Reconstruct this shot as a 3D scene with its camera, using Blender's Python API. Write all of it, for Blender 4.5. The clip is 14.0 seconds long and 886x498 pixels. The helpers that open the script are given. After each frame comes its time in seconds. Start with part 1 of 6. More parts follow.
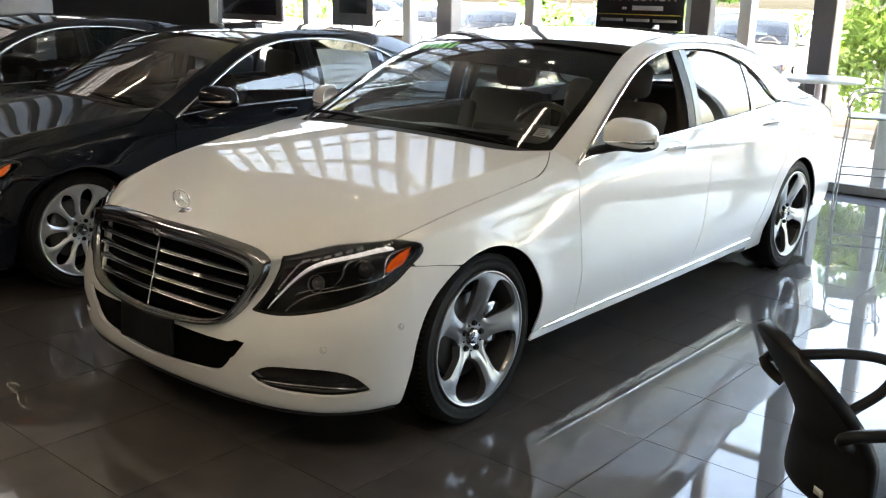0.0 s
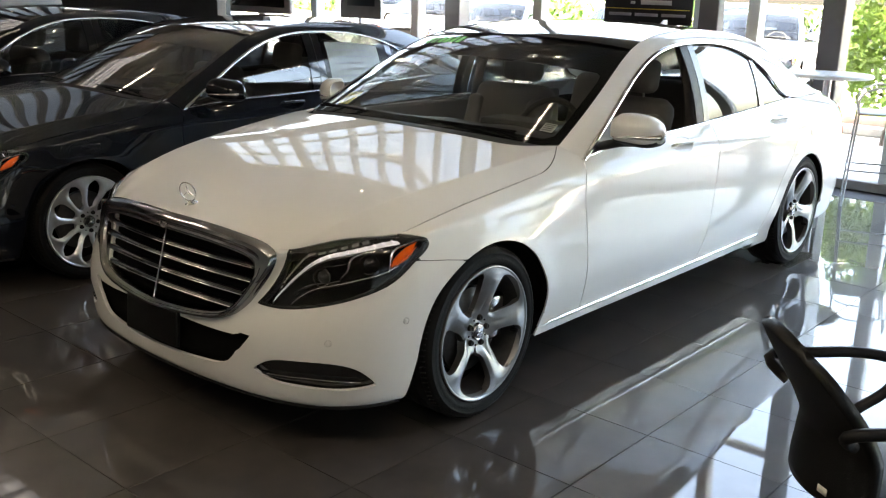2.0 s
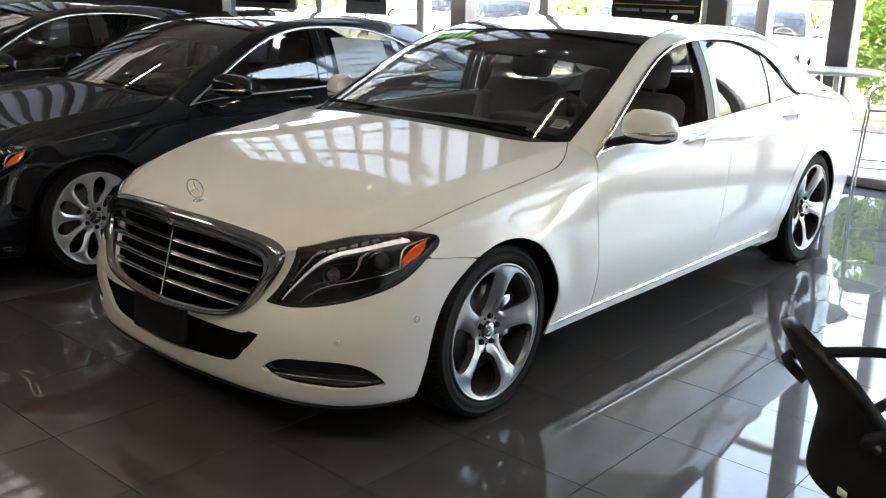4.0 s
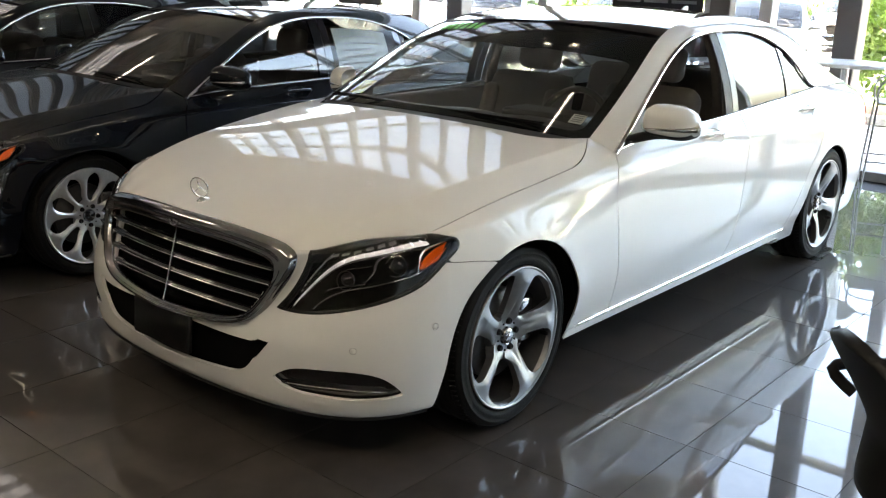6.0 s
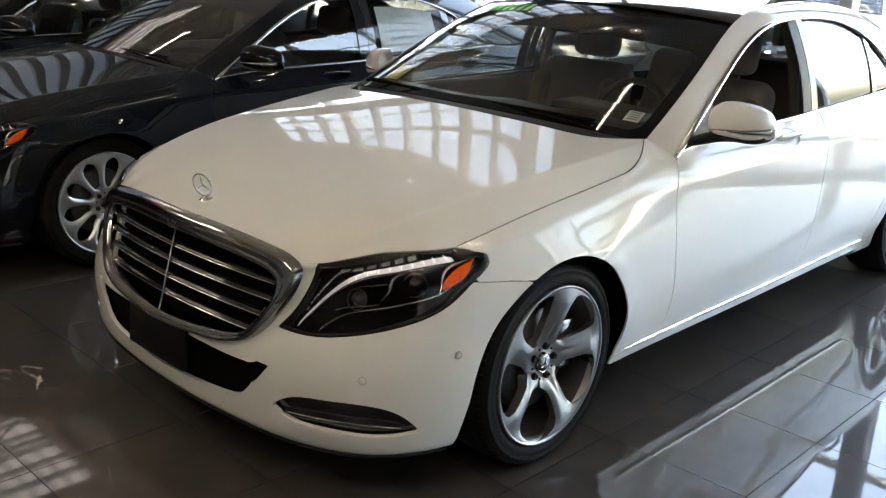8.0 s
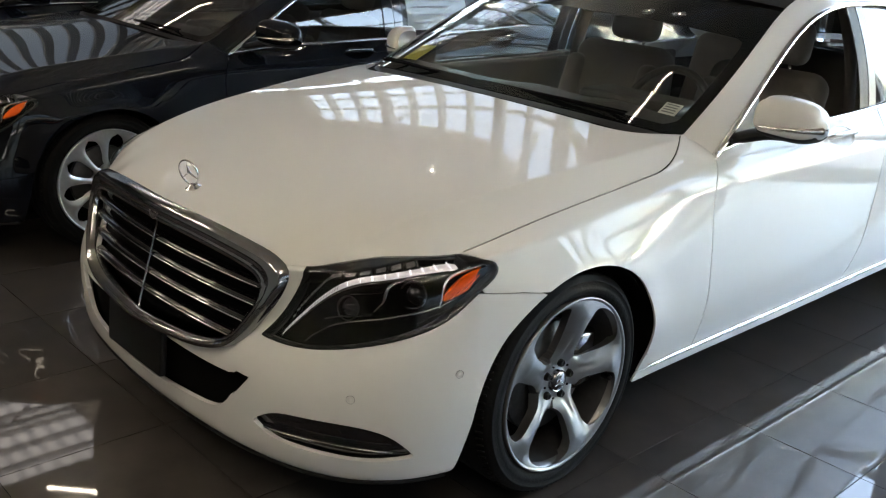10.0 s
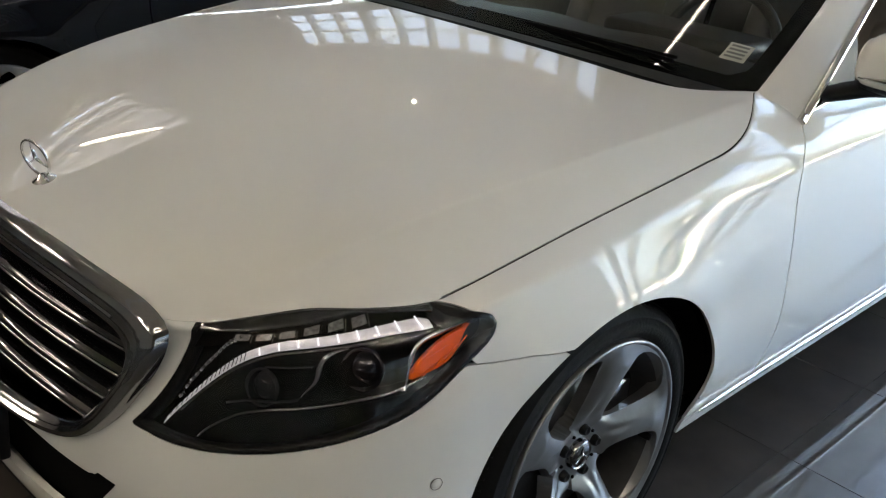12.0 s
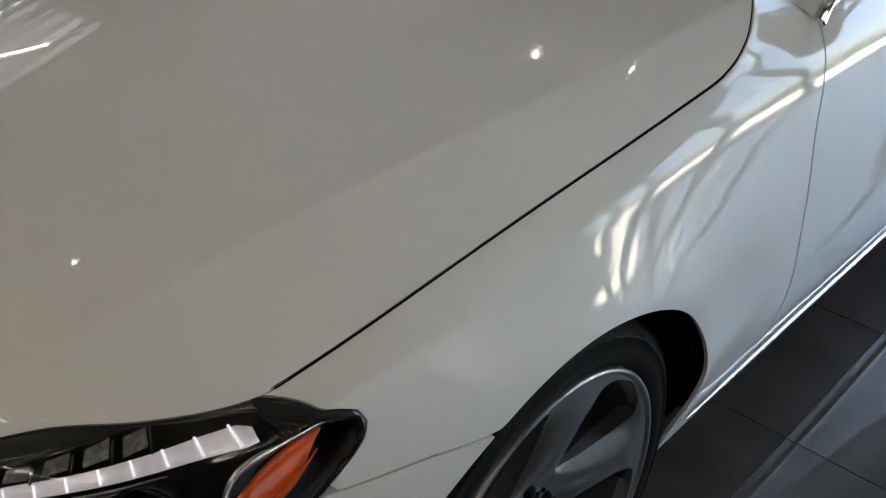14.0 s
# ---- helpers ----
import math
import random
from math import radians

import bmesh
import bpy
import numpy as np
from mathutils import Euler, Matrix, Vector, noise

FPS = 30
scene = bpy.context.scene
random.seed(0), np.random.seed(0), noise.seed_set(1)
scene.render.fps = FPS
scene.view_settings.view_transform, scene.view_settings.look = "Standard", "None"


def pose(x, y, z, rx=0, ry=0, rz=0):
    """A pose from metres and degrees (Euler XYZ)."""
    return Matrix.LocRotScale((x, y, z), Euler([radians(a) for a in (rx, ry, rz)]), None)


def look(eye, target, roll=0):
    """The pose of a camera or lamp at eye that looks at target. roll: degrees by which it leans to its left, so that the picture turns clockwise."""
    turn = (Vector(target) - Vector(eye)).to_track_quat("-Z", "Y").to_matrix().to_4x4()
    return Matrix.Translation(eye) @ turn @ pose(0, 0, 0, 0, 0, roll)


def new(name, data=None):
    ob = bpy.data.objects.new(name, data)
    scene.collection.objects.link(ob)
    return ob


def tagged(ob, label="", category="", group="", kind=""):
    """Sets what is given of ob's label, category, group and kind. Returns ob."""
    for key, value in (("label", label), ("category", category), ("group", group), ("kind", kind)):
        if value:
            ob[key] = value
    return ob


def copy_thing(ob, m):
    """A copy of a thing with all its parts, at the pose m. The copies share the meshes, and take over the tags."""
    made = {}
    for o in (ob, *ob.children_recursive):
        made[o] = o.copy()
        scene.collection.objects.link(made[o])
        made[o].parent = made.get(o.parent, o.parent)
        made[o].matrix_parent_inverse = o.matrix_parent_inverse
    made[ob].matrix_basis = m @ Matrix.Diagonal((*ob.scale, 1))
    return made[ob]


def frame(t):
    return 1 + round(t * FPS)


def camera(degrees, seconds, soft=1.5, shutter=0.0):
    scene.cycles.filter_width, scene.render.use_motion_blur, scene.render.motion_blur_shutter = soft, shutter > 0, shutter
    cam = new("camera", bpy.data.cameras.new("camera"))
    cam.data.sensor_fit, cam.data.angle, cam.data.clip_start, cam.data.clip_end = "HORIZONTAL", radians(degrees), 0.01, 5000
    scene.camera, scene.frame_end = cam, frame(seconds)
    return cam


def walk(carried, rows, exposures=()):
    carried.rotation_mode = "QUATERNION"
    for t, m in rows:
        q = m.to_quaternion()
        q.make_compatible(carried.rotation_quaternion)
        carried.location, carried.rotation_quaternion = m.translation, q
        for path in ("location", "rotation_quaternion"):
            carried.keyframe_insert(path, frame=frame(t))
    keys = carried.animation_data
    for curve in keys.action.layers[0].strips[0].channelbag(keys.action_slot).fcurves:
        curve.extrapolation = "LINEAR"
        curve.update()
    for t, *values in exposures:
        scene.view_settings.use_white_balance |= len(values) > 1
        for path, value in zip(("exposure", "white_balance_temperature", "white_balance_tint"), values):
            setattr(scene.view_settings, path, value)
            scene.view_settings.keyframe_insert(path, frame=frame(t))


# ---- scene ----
cam = camera(50.1, 14.0, 1.2)
PATH = [
    (0, (3.055, -2.771, 1.636), (1.804, -1.298, 1.121), 1.4),
    (0.5, (3.056, -2.769, 1.641), (1.804, -1.299, 1.123), 1.5),
    (1, (3.057, -2.769, 1.639), (1.8, -1.303, 1.12), 1.5),
    (1.5, (3.055, -2.767, 1.641), (1.798, -1.303, 1.115), 1.2),
    (2, (3.058, -2.768, 1.641), (1.799, -1.307, 1.112), 1.7),
    (2.5, (3.056, -2.772, 1.641), (1.793, -1.314, 1.11), 1.8),
    (3, (3.064, -2.769, 1.636), (1.79, -1.319, 1.11), 1.8),
    (5.5, (2.855, -2.722, 1.629), (1.612, -1.257, 1.073), 1.6),
    (6, (2.813, -2.693, 1.623), (1.574, -1.224, 1.069), 1.9),
    (6.5, (2.755, -2.572, 1.619), (1.524, -1.103, 1.048), 3.7),
    (7, (2.718, -2.429, 1.624), (1.45, -0.993, 1.048), 4.7),
    (7.5, (2.672, -2.362, 1.61), (1.369, -0.959, 1.031), 3.7),
    (7.7, (2.641, -2.343, 1.617), (1.327, -0.954, 1.028), 3.0),
    (10, (2.445, -2.039, 1.6), (1.086, -0.723, 0.952), 4.0),
    (10.5, (2.392, -1.894, 1.570), (0.951, -0.697, 0.871), 4.1),
    (11, (2.200, -1.765, 1.545), (0.816, -0.534, 0.791), 4.2),
    (11.5, (2.016, -1.617, 1.532), (0.709, -0.321, 0.749), 4.5),
    (12, (1.804, -1.384, 1.526), (0.518, -0.094, 0.698), 4.2),
    (12.5, (1.633, -1.216, 1.514), (0.357, 0.076, 0.678), 4.2),
    (13, (1.443, -1.054, 1.509), (0.349, 0.359, 0.608), 4.6),
    (13.5, (1.401, -0.940, 1.490), (0.369, 0.471, 0.521), 3.8),
    (14, (1.444, -0.824, 1.432), (0.296, 0.425, 0.373), 1.4),
]
EXPOSURES = [(0.0, 4.80, 7250, 12), (7.0, 4.81, 7150, 12), (7.7, 4.77, 7150, 12), (10.0, 4.80, 6920, 11), (10.6, 4.90, 6880, 11), (11.2, 4.90, 6850, 11), (12.0, 4.62, 6750, 11), (13.0, 4.24, 6650, 12), (13.5, 4.12, 6600, 12), (14.0, 4.05, 6550, 12)]
walk(cam, [(t, look(eye, target, roll)) for t, eye, target, roll in PATH], EXPOSURES)

# ---- world and sun ----
world = bpy.data.worlds.new("sky")
scene.world = world
world.use_nodes = True
wn = world.node_tree
sky = wn.nodes.new("ShaderNodeTexSky")
sky.sky_type = "NISHITA"
sky.sun_disc = False
sky.dust_density, sky.ozone_density = 5.0, 0.6
sky.sun_elevation, sky.sun_rotation = radians(53), radians(196.6)
wn.links.new(sky.outputs[0], wn.nodes["Background"].inputs[0])
wn.nodes["Background"].inputs[1].default_value = 0.15
sun = new("sun", bpy.data.lights.new("sun", "SUN"))
sun.data.energy, sun.data.angle, sun.data.color = 5.0, radians(0.5), (1.0, 0.95, 0.88)
sun.matrix_world = look((0, 0, 0), (0.17, 0.57, -0.80))

# ---- materials ----
def material(name, color, rough=0.5, metal=0.0, coat=0.0, coat_rough=0.03, spec=0.5, vary=0.0, scale=8.0, bump=0.0,
             bump_scale=60.0, rough_vary=0.0, emit=None, emit_power=0.0, objects=0.0):
    m = bpy.data.materials.new(name)
    m.use_nodes = True
    n, l = m.node_tree.nodes, m.node_tree.links
    b = n["Principled BSDF"]
    b.inputs["Base Color"].default_value = (*color, 1)
    b.inputs["Roughness"].default_value = rough
    b.inputs["Metallic"].default_value = metal
    b.inputs["Coat Weight"].default_value = coat
    b.inputs["Coat Roughness"].default_value = coat_rough
    b.inputs["Specular IOR Level"].default_value = spec
    if emit:
        b.inputs["Emission Color"].default_value = (*emit, 1)
        b.inputs["Emission Strength"].default_value = emit_power
    tc = n.new("ShaderNodeTexCoord")
    if vary or rough_vary:
        t = n.new("ShaderNodeTexNoise")
        t.inputs["Scale"].default_value, t.inputs["Detail"].default_value = scale, 8
        l.new(tc.outputs["Object"], t.inputs["Vector"])
        if vary:
            r = n.new("ShaderNodeMapRange")
            r.inputs["From Min"].default_value, r.inputs["From Max"].default_value = 0.3, 0.7
            r.inputs["To Min"].default_value, r.inputs["To Max"].default_value = 1 - vary, 1 + vary
            l.new(t.outputs[0], r.inputs["Value"])
            source = r.outputs[0]
            if objects:
                oi = n.new("ShaderNodeObjectInfo")
                r2 = n.new("ShaderNodeMapRange")
                r2.inputs["To Min"].default_value, r2.inputs["To Max"].default_value = 1 - objects, 1 + objects
                l.new(oi.outputs["Random"], r2.inputs["Value"])
                mm = n.new("ShaderNodeMath")
                mm.operation = "MULTIPLY"
                l.new(r.outputs[0], mm.inputs[0])
                l.new(r2.outputs[0], mm.inputs[1])
                source = mm.outputs[0]
            mx = n.new("ShaderNodeVectorMath")
            mx.operation = "SCALE"
            mx.inputs[0].default_value = color
            l.new(source, mx.inputs["Scale"])
            l.new(mx.outputs[0], b.inputs["Base Color"])
        if rough_vary:
            r3 = n.new("ShaderNodeMapRange")
            r3.inputs["From Min"].default_value, r3.inputs["From Max"].default_value = 0.3, 0.7
            r3.inputs["To Min"].default_value, r3.inputs["To Max"].default_value = max(0.01, rough - rough_vary), rough + rough_vary
            l.new(t.outputs[0], r3.inputs["Value"])
            l.new(r3.outputs[0], b.inputs["Roughness"])
    if bump:
        t2 = n.new("ShaderNodeTexNoise")
        t2.inputs["Scale"].default_value, t2.inputs["Detail"].default_value = bump_scale, 4
        l.new(tc.outputs["Object"], t2.inputs["Vector"])
        bp = n.new("ShaderNodeBump")
        bp.inputs["Strength"].default_value, bp.inputs["Distance"].default_value = bump, 0.01
        l.new(t2.outputs[0], bp.inputs["Height"])
        l.new(bp.outputs[0], b.inputs["Normal"])
    return m


def pane_material(name, tint, gloss_rough=0.0, ior=1.5):
    """A thin pane: tinted see-through, with a mirror gloss that rises at grazing angles."""
    m = bpy.data.materials.new(name)
    m.use_nodes = True
    n, l = m.node_tree.nodes, m.node_tree.links
    n.remove(n["Principled BSDF"])
    tr, gl, mix, lw, pw, sc = (n.new("ShaderNode" + k) for k in ("BsdfTransparent", "BsdfGlossy", "MixShader", "LayerWeight", "Math", "Math"))
    tr.inputs[0].default_value = (*tint, 1)
    gl.inputs["Roughness"].default_value = gloss_rough
    lw.inputs["Blend"].default_value = 0.5
    head_on = ((ior - 1) / (ior + 1)) ** 2
    pw.operation, sc.operation = "POWER", "MULTIPLY_ADD"
    pw.inputs[1].default_value = 4.6
    sc.inputs[1].default_value, sc.inputs[2].default_value = 1 - head_on, head_on
    l.new(lw.outputs["Facing"], pw.inputs[0])
    l.new(pw.outputs[0], sc.inputs[0])
    l.new(sc.outputs[0], mix.inputs[0])
    l.new(tr.outputs[0], mix.inputs[1])
    l.new(gl.outputs[0], mix.inputs[2])
    l.new(mix.outputs[0], n["Material Output"].inputs[0])
    return m


WHITE_PAINT = material("pearl_white_paint", (0.66, 0.655, 0.635), 0.5, coat=0.75, coat_rough=0.012, spec=0.05, vary=0.015, scale=900)
BLACK_PAINT = material("black_paint", (0.0022, 0.0034, 0.0064), 0.4, coat=0.78, coat_rough=0.015, spec=0.04, vary=0.2, scale=700)
SILVER_PAINT = material("silver_paint", (0.42, 0.44, 0.46), 0.3, metal=0.5, coat=1.0, vary=0.02, scale=500)
BLUE_PAINT = material("blue_paint", (0.06, 0.10, 0.18), 0.3, coat=1.0, vary=0.05, scale=500)
CHROME = material("chrome", (0.72, 0.72, 0.72), 0.07, metal=1.0, rough_vary=0.02, scale=30)
# chrome darkened in colour for the dark ceiling that the grille surround mirrors
DIMMED_CHROME = material("dimmed_grille_chrome", (0.32, 0.32, 0.33), 0.09, metal=1.0, rough_vary=0.02, scale=30)
DARK_CHROME = material("dark_chrome", (0.30, 0.30, 0.31), 0.12, metal=1.0)
RIM_SILVER = material("rim_silver", (0.21, 0.21, 0.212), 0.36, metal=0.75, coat=0.6, vary=0.05, scale=60)
# rim silver darkened: the shade inside the spoke openings is put into its colour
SHADED_BARREL = material("shaded_barrel_grey", (0.05, 0.05, 0.052), 0.5, metal=0.4, vary=0.15, scale=40)
BRIGHT_RIM = material("bright_rim_silver", (0.72, 0.72, 0.73), 0.28, metal=0.85, coat=0.6, vary=0.05, scale=60)
RUBBER = material("tyre_rubber", (0.0045, 0.0045, 0.0045), 0.7, spec=0.18, vary=0.25, scale=30, bump=0.15, bump_scale=120)
BLACK_PLASTIC = material("black_plastic", (0.004, 0.004, 0.0045), 0.5, spec=0.22, vary=0.2, scale=40, bump=0.1, bump_scale=300)
GLOSS_BLACK = material("gloss_black", (0.006, 0.006, 0.007), 0.08, coat=1.0, vary=0.1, scale=20)
PILLAR_BLACK = material("pillar_black", (0.03, 0.03, 0.034), 0.35, coat=0.25, coat_rough=0.12, vary=0.1, scale=20)
# near-black for black plastic and print, and for shade painted behind gaps
SHADOW_BLACK = material("plastic_shade_black", (0.0018, 0.0018, 0.0018), 0.9, spec=0.08, vary=0.2, scale=20)
DISC_STEEL = material("brake_steel", (0.09, 0.09, 0.09), 0.4, metal=0.9, vary=0.15, scale=50)
WINDSCREEN = pane_material("windscreen_glass", (0.62, 0.65, 0.63), ior=1.5)
SIDE_GLASS = pane_material("side_glass", (0.58, 0.61, 0.60), ior=1.5)
REAR_GLASS = pane_material("tinted_rear_glass", (0.07, 0.076, 0.076), ior=2.0)
LENS = pane_material("lamp_lens", (0.9, 0.9, 0.9), ior=1.5)
DARK_GLASS = pane_material("privacy_glass", (0.24, 0.25, 0.25), ior=2.0)
LAMP_HOUSING = material("lamp_housing", (0.004, 0.004, 0.0045), 0.4, spec=0.25, vary=0.2, scale=40)
LAMP_METAL = material("lamp_barrel", (0.045, 0.045, 0.05), 0.16, metal=1.0, vary=0.2, scale=60)
# added tints that dim the daylight and reflections of the side and high windows
DIM_WEST_GLASS = pane_material("dimmed_west_glass", (0.19, 0.187, 0.178))
DIM_EAST_GLASS = pane_material("dimmed_east_glass", (0.31, 0.32, 0.32))
HIGH_GLASS = pane_material("high_window_glass", (0.62, 0.605, 0.57))
SHOP_GLASS = pane_material("shop_glass", (0.97, 0.96, 0.92))
LED_GUIDE = material("light_guide", (0.62, 0.60, 0.64), 0.25, coat=1.0, vary=0.08, scale=90, emit=(0.97, 0.93, 1.0), emit_power=0.012)
GUIDE_EDGE = material("light_guide_edge", (0.75, 0.73, 0.77), 0.2, coat=1.0, vary=0.05, scale=90, emit=(0.98, 0.95, 1.0), emit_power=0.05)
BLOCK_GLASS = material("clear_reflector", (0.42, 0.42, 0.44), 0.16, metal=0.6, coat=1.0, vary=0.5, scale=140)
AMBER = material("amber_lens", (0.85, 0.11, 0.001), 0.35, spec=0.1, vary=0.1, scale=60)
RED_LENS = material("red_lens", (0.45, 0.015, 0.012), 0.12, coat=1.0, vary=0.1, scale=60)
LEATHER = material("beige_leather", (0.15, 0.138, 0.122), 0.5, vary=0.08, scale=25, bump=0.12, bump_scale=220)
DASH = material("dashboard_leather", (0.034, 0.032, 0.030), 0.5, vary=0.15, scale=30, bump=0.15, bump_scale=260)
HEADLINER = material("headliner_cloth", (0.08, 0.074, 0.068), 0.9, vary=0.06, scale=60)
STICKER_YELLOW = material("yellow_sticker", (0.80, 0.72, 0.05), 0.5, vary=0.06, scale=30)
STICKER_GREEN = material("green_marker", (0.18, 0.85, 0.08), 0.5, vary=0.06, scale=30)
PAPER = material("paper", (0.75, 0.75, 0.72), 0.7, vary=0.04, scale=30)
PRINT = material("printed_grey", (0.25, 0.25, 0.27), 0.7, vary=0.1, scale=60)

# ---- mesh tools ----
def part(name, bm, mat, parent=None, label="", smooth=True, normals=None):
    """Links a bmesh (or vertices and faces) as one mesh object under a thing or a part."""
    me = bpy.data.meshes.new(name)
    if isinstance(bm, tuple):
        me.from_pydata([tuple(v) for v in bm[0]], [], bm[1])
    else:
        bm.to_mesh(me)
        bm.free()
    if smooth:
        me.polygons.foreach_set("use_smooth", [True] * len(me.polygons))
    me.materials.append(mat)
    ob = new(name, me)
    if parent:
        ob.parent = parent
    if label:
        tagged(ob, label)
    return ob


def thing(name, m, label, category, group="", kind=""):
    e = new(name)
    e.empty_display_size = 0.1
    e.matrix_world = m
    return tagged(e, label, category, group, kind)


def sharp(ob, degrees=35):
    ob.data.set_sharp_from_angle(angle=radians(degrees))
    return ob


def slab(size, centre=(0, 0, 0), bevel=0.0, segments=2, turn=None):
    bm = bmesh.new()
    bmesh.ops.create_cube(bm, size=1.0)
    bmesh.ops.scale(bm, vec=size, verts=bm.verts)
    if bevel:
        bmesh.ops.bevel(bm, geom=list(bm.edges), offset=bevel, segments=segments, affect="EDGES", profile=0.5)
    if turn:
        bmesh.ops.transform(bm, matrix=turn, verts=bm.verts)
    bmesh.ops.translate(bm, vec=centre, verts=bm.verts)
    return bm


def merged(*bms):
    out = bmesh.new()
    for b in bms:
        me = bpy.data.meshes.new("tmp")
        b.to_mesh(me)
        b.free()
        out.from_mesh(me)
        bpy.data.meshes.remove(me)
    return out


def cubic(xs, ys):
    """A natural cubic spline through (xs, ys)."""
    xs, ys = np.asarray(xs, float), np.asarray(ys, float)
    n = len(xs)
    h, A, r = np.diff(xs), np.eye(n), np.zeros(n)
    for i in range(1, n - 1):
        A[i, i - 1], A[i, i], A[i, i + 1] = h[i - 1], 2 * (h[i - 1] + h[i]), h[i]
        r[i] = 3 * ((ys[i + 1] - ys[i]) / h[i] - (ys[i] - ys[i - 1]) / h[i - 1])
    c = np.linalg.solve(A, r)
    b = np.diff(ys) / h - h * (2 * c[:-1] + c[1:]) / 3
    d = np.diff(c) / (3 * h)

    def f(x):
        x = np.asarray(x, float)
        i = np.clip(np.searchsorted(xs, x) - 1, 0, n - 2)
        u = x - xs[i]
        return ys[i] + u * (b[i] + u * (c[i] + u * d[i]))
    return f


def hermite(xs, ys):
    """A monotone spline: no overshoot between the points."""
    xs, ys = np.asarray(xs, float), np.asarray(ys, float)
    h, s = np.diff(xs), np.diff(ys) / np.diff(xs)
    m = np.zeros(len(xs))
    m[0], m[-1] = s[0], s[-1]
    for i in range(1, len(xs) - 1):
        if s[i - 1] * s[i] > 0:
            w1, w2 = 2 * h[i] + h[i - 1], h[i] + 2 * h[i - 1]
            m[i] = (w1 + w2) / (w1 / s[i - 1] + w2 / s[i])

    def f(x):
        x = np.clip(np.asarray(x, float), xs[0], xs[-1])
        i = np.clip(np.searchsorted(xs, x) - 1, 0, len(xs) - 2)
        u = (x - xs[i]) / h[i]
        return ((1 + 2 * u) * (1 - u) ** 2 * ys[i] + u * (1 - u) ** 2 * h[i] * m[i]
                + u * u * (3 - 2 * u) * ys[i + 1] + u * u * (u - 1) * h[i] * m[i + 1])
    return f


def curve3(points, n):
    """A smooth run of n points through control points."""
    p = np.array(points, float)
    t = np.concatenate([[0], np.cumsum(np.linalg.norm(np.diff(p, axis=0), axis=1))])
    u = np.linspace(0, t[-1], n)
    return np.stack([cubic(t, p[:, k])(u) for k in range(3)], 1)


def sweep(path, radius, sides=8, flat=1.0, closed=False, up=(0, 0, 1)):
    """A rod of radius (or of radii) along a path; flat squeezes it along its second axis."""
    p = np.array(path, float)
    n = len(p)
    rad = np.broadcast_to(np.asarray(radius, float), (n,))
    verts, faces = [], []
    for i in range(n):
        a, b = p[(i - 1) % n if closed else max(i - 1, 0)], p[(i + 1) % n if closed else min(i + 1, n - 1)]
        d = (b - a) / (np.linalg.norm(b - a) + 1e-12)
        s = np.cross(d, up)
        if np.linalg.norm(s) < 1e-4:
            s = np.cross(d, (1, 0, 0))
        s /= np.linalg.norm(s)
        w = np.cross(s, d)
        for k in range(sides):
            t = 2 * math.pi * k / sides
            verts.append(p[i] + rad[i] * (math.cos(t) * s + flat * math.sin(t) * w))
    for i in range(n if closed else n - 1):
        j = (i + 1) % n
        for k in range(sides):
            k2 = (k + 1) % sides
            faces.append((i * sides + k, j * sides + k, j * sides + k2, i * sides + k2))
    if not closed:
        faces += [tuple(range(sides))[::-1], tuple((n - 1) * sides + k for k in range(sides))]
    return verts, faces


def lathe(profile, n=48, axis="x", centre=(0, 0, 0)):
    """Turns a profile of (radius, along) round an axis."""
    verts, faces, m = [], [], len(profile)
    for i in range(n):
        t = 2 * math.pi * i / n
        for r, a in profile:
            v = (a, r * math.cos(t), r * math.sin(t)) if axis == "x" else (r * math.cos(t), r * math.sin(t), a)
            verts.append((v[0] + centre[0], v[1] + centre[1], v[2] + centre[2]))
    for i in range(n):
        j = (i + 1) % n
        for k in range(m - 1):
            faces.append((i * m + k, j * m + k, j * m + k + 1, i * m + k + 1))
    return verts, faces


def grid_faces(nu, nv):
    return [(i * nv + j, (i + 1) * nv + j, (i + 1) * nv + j + 1, i * nv + j + 1) for i in range(nu - 1) for j in range(nv - 1)]


def joined(*pieces):
    verts, faces = [], []
    for v, f in pieces:
        o = len(verts)
        verts += [tuple(x) for x in v]
        faces += [tuple(i + o for i in q) for q in f]
    return verts, faces


def mirrored(piece):
    v, f = piece
    return [(-x[0], x[1], x[2]) for x in v], [q[::-1] for q in f]


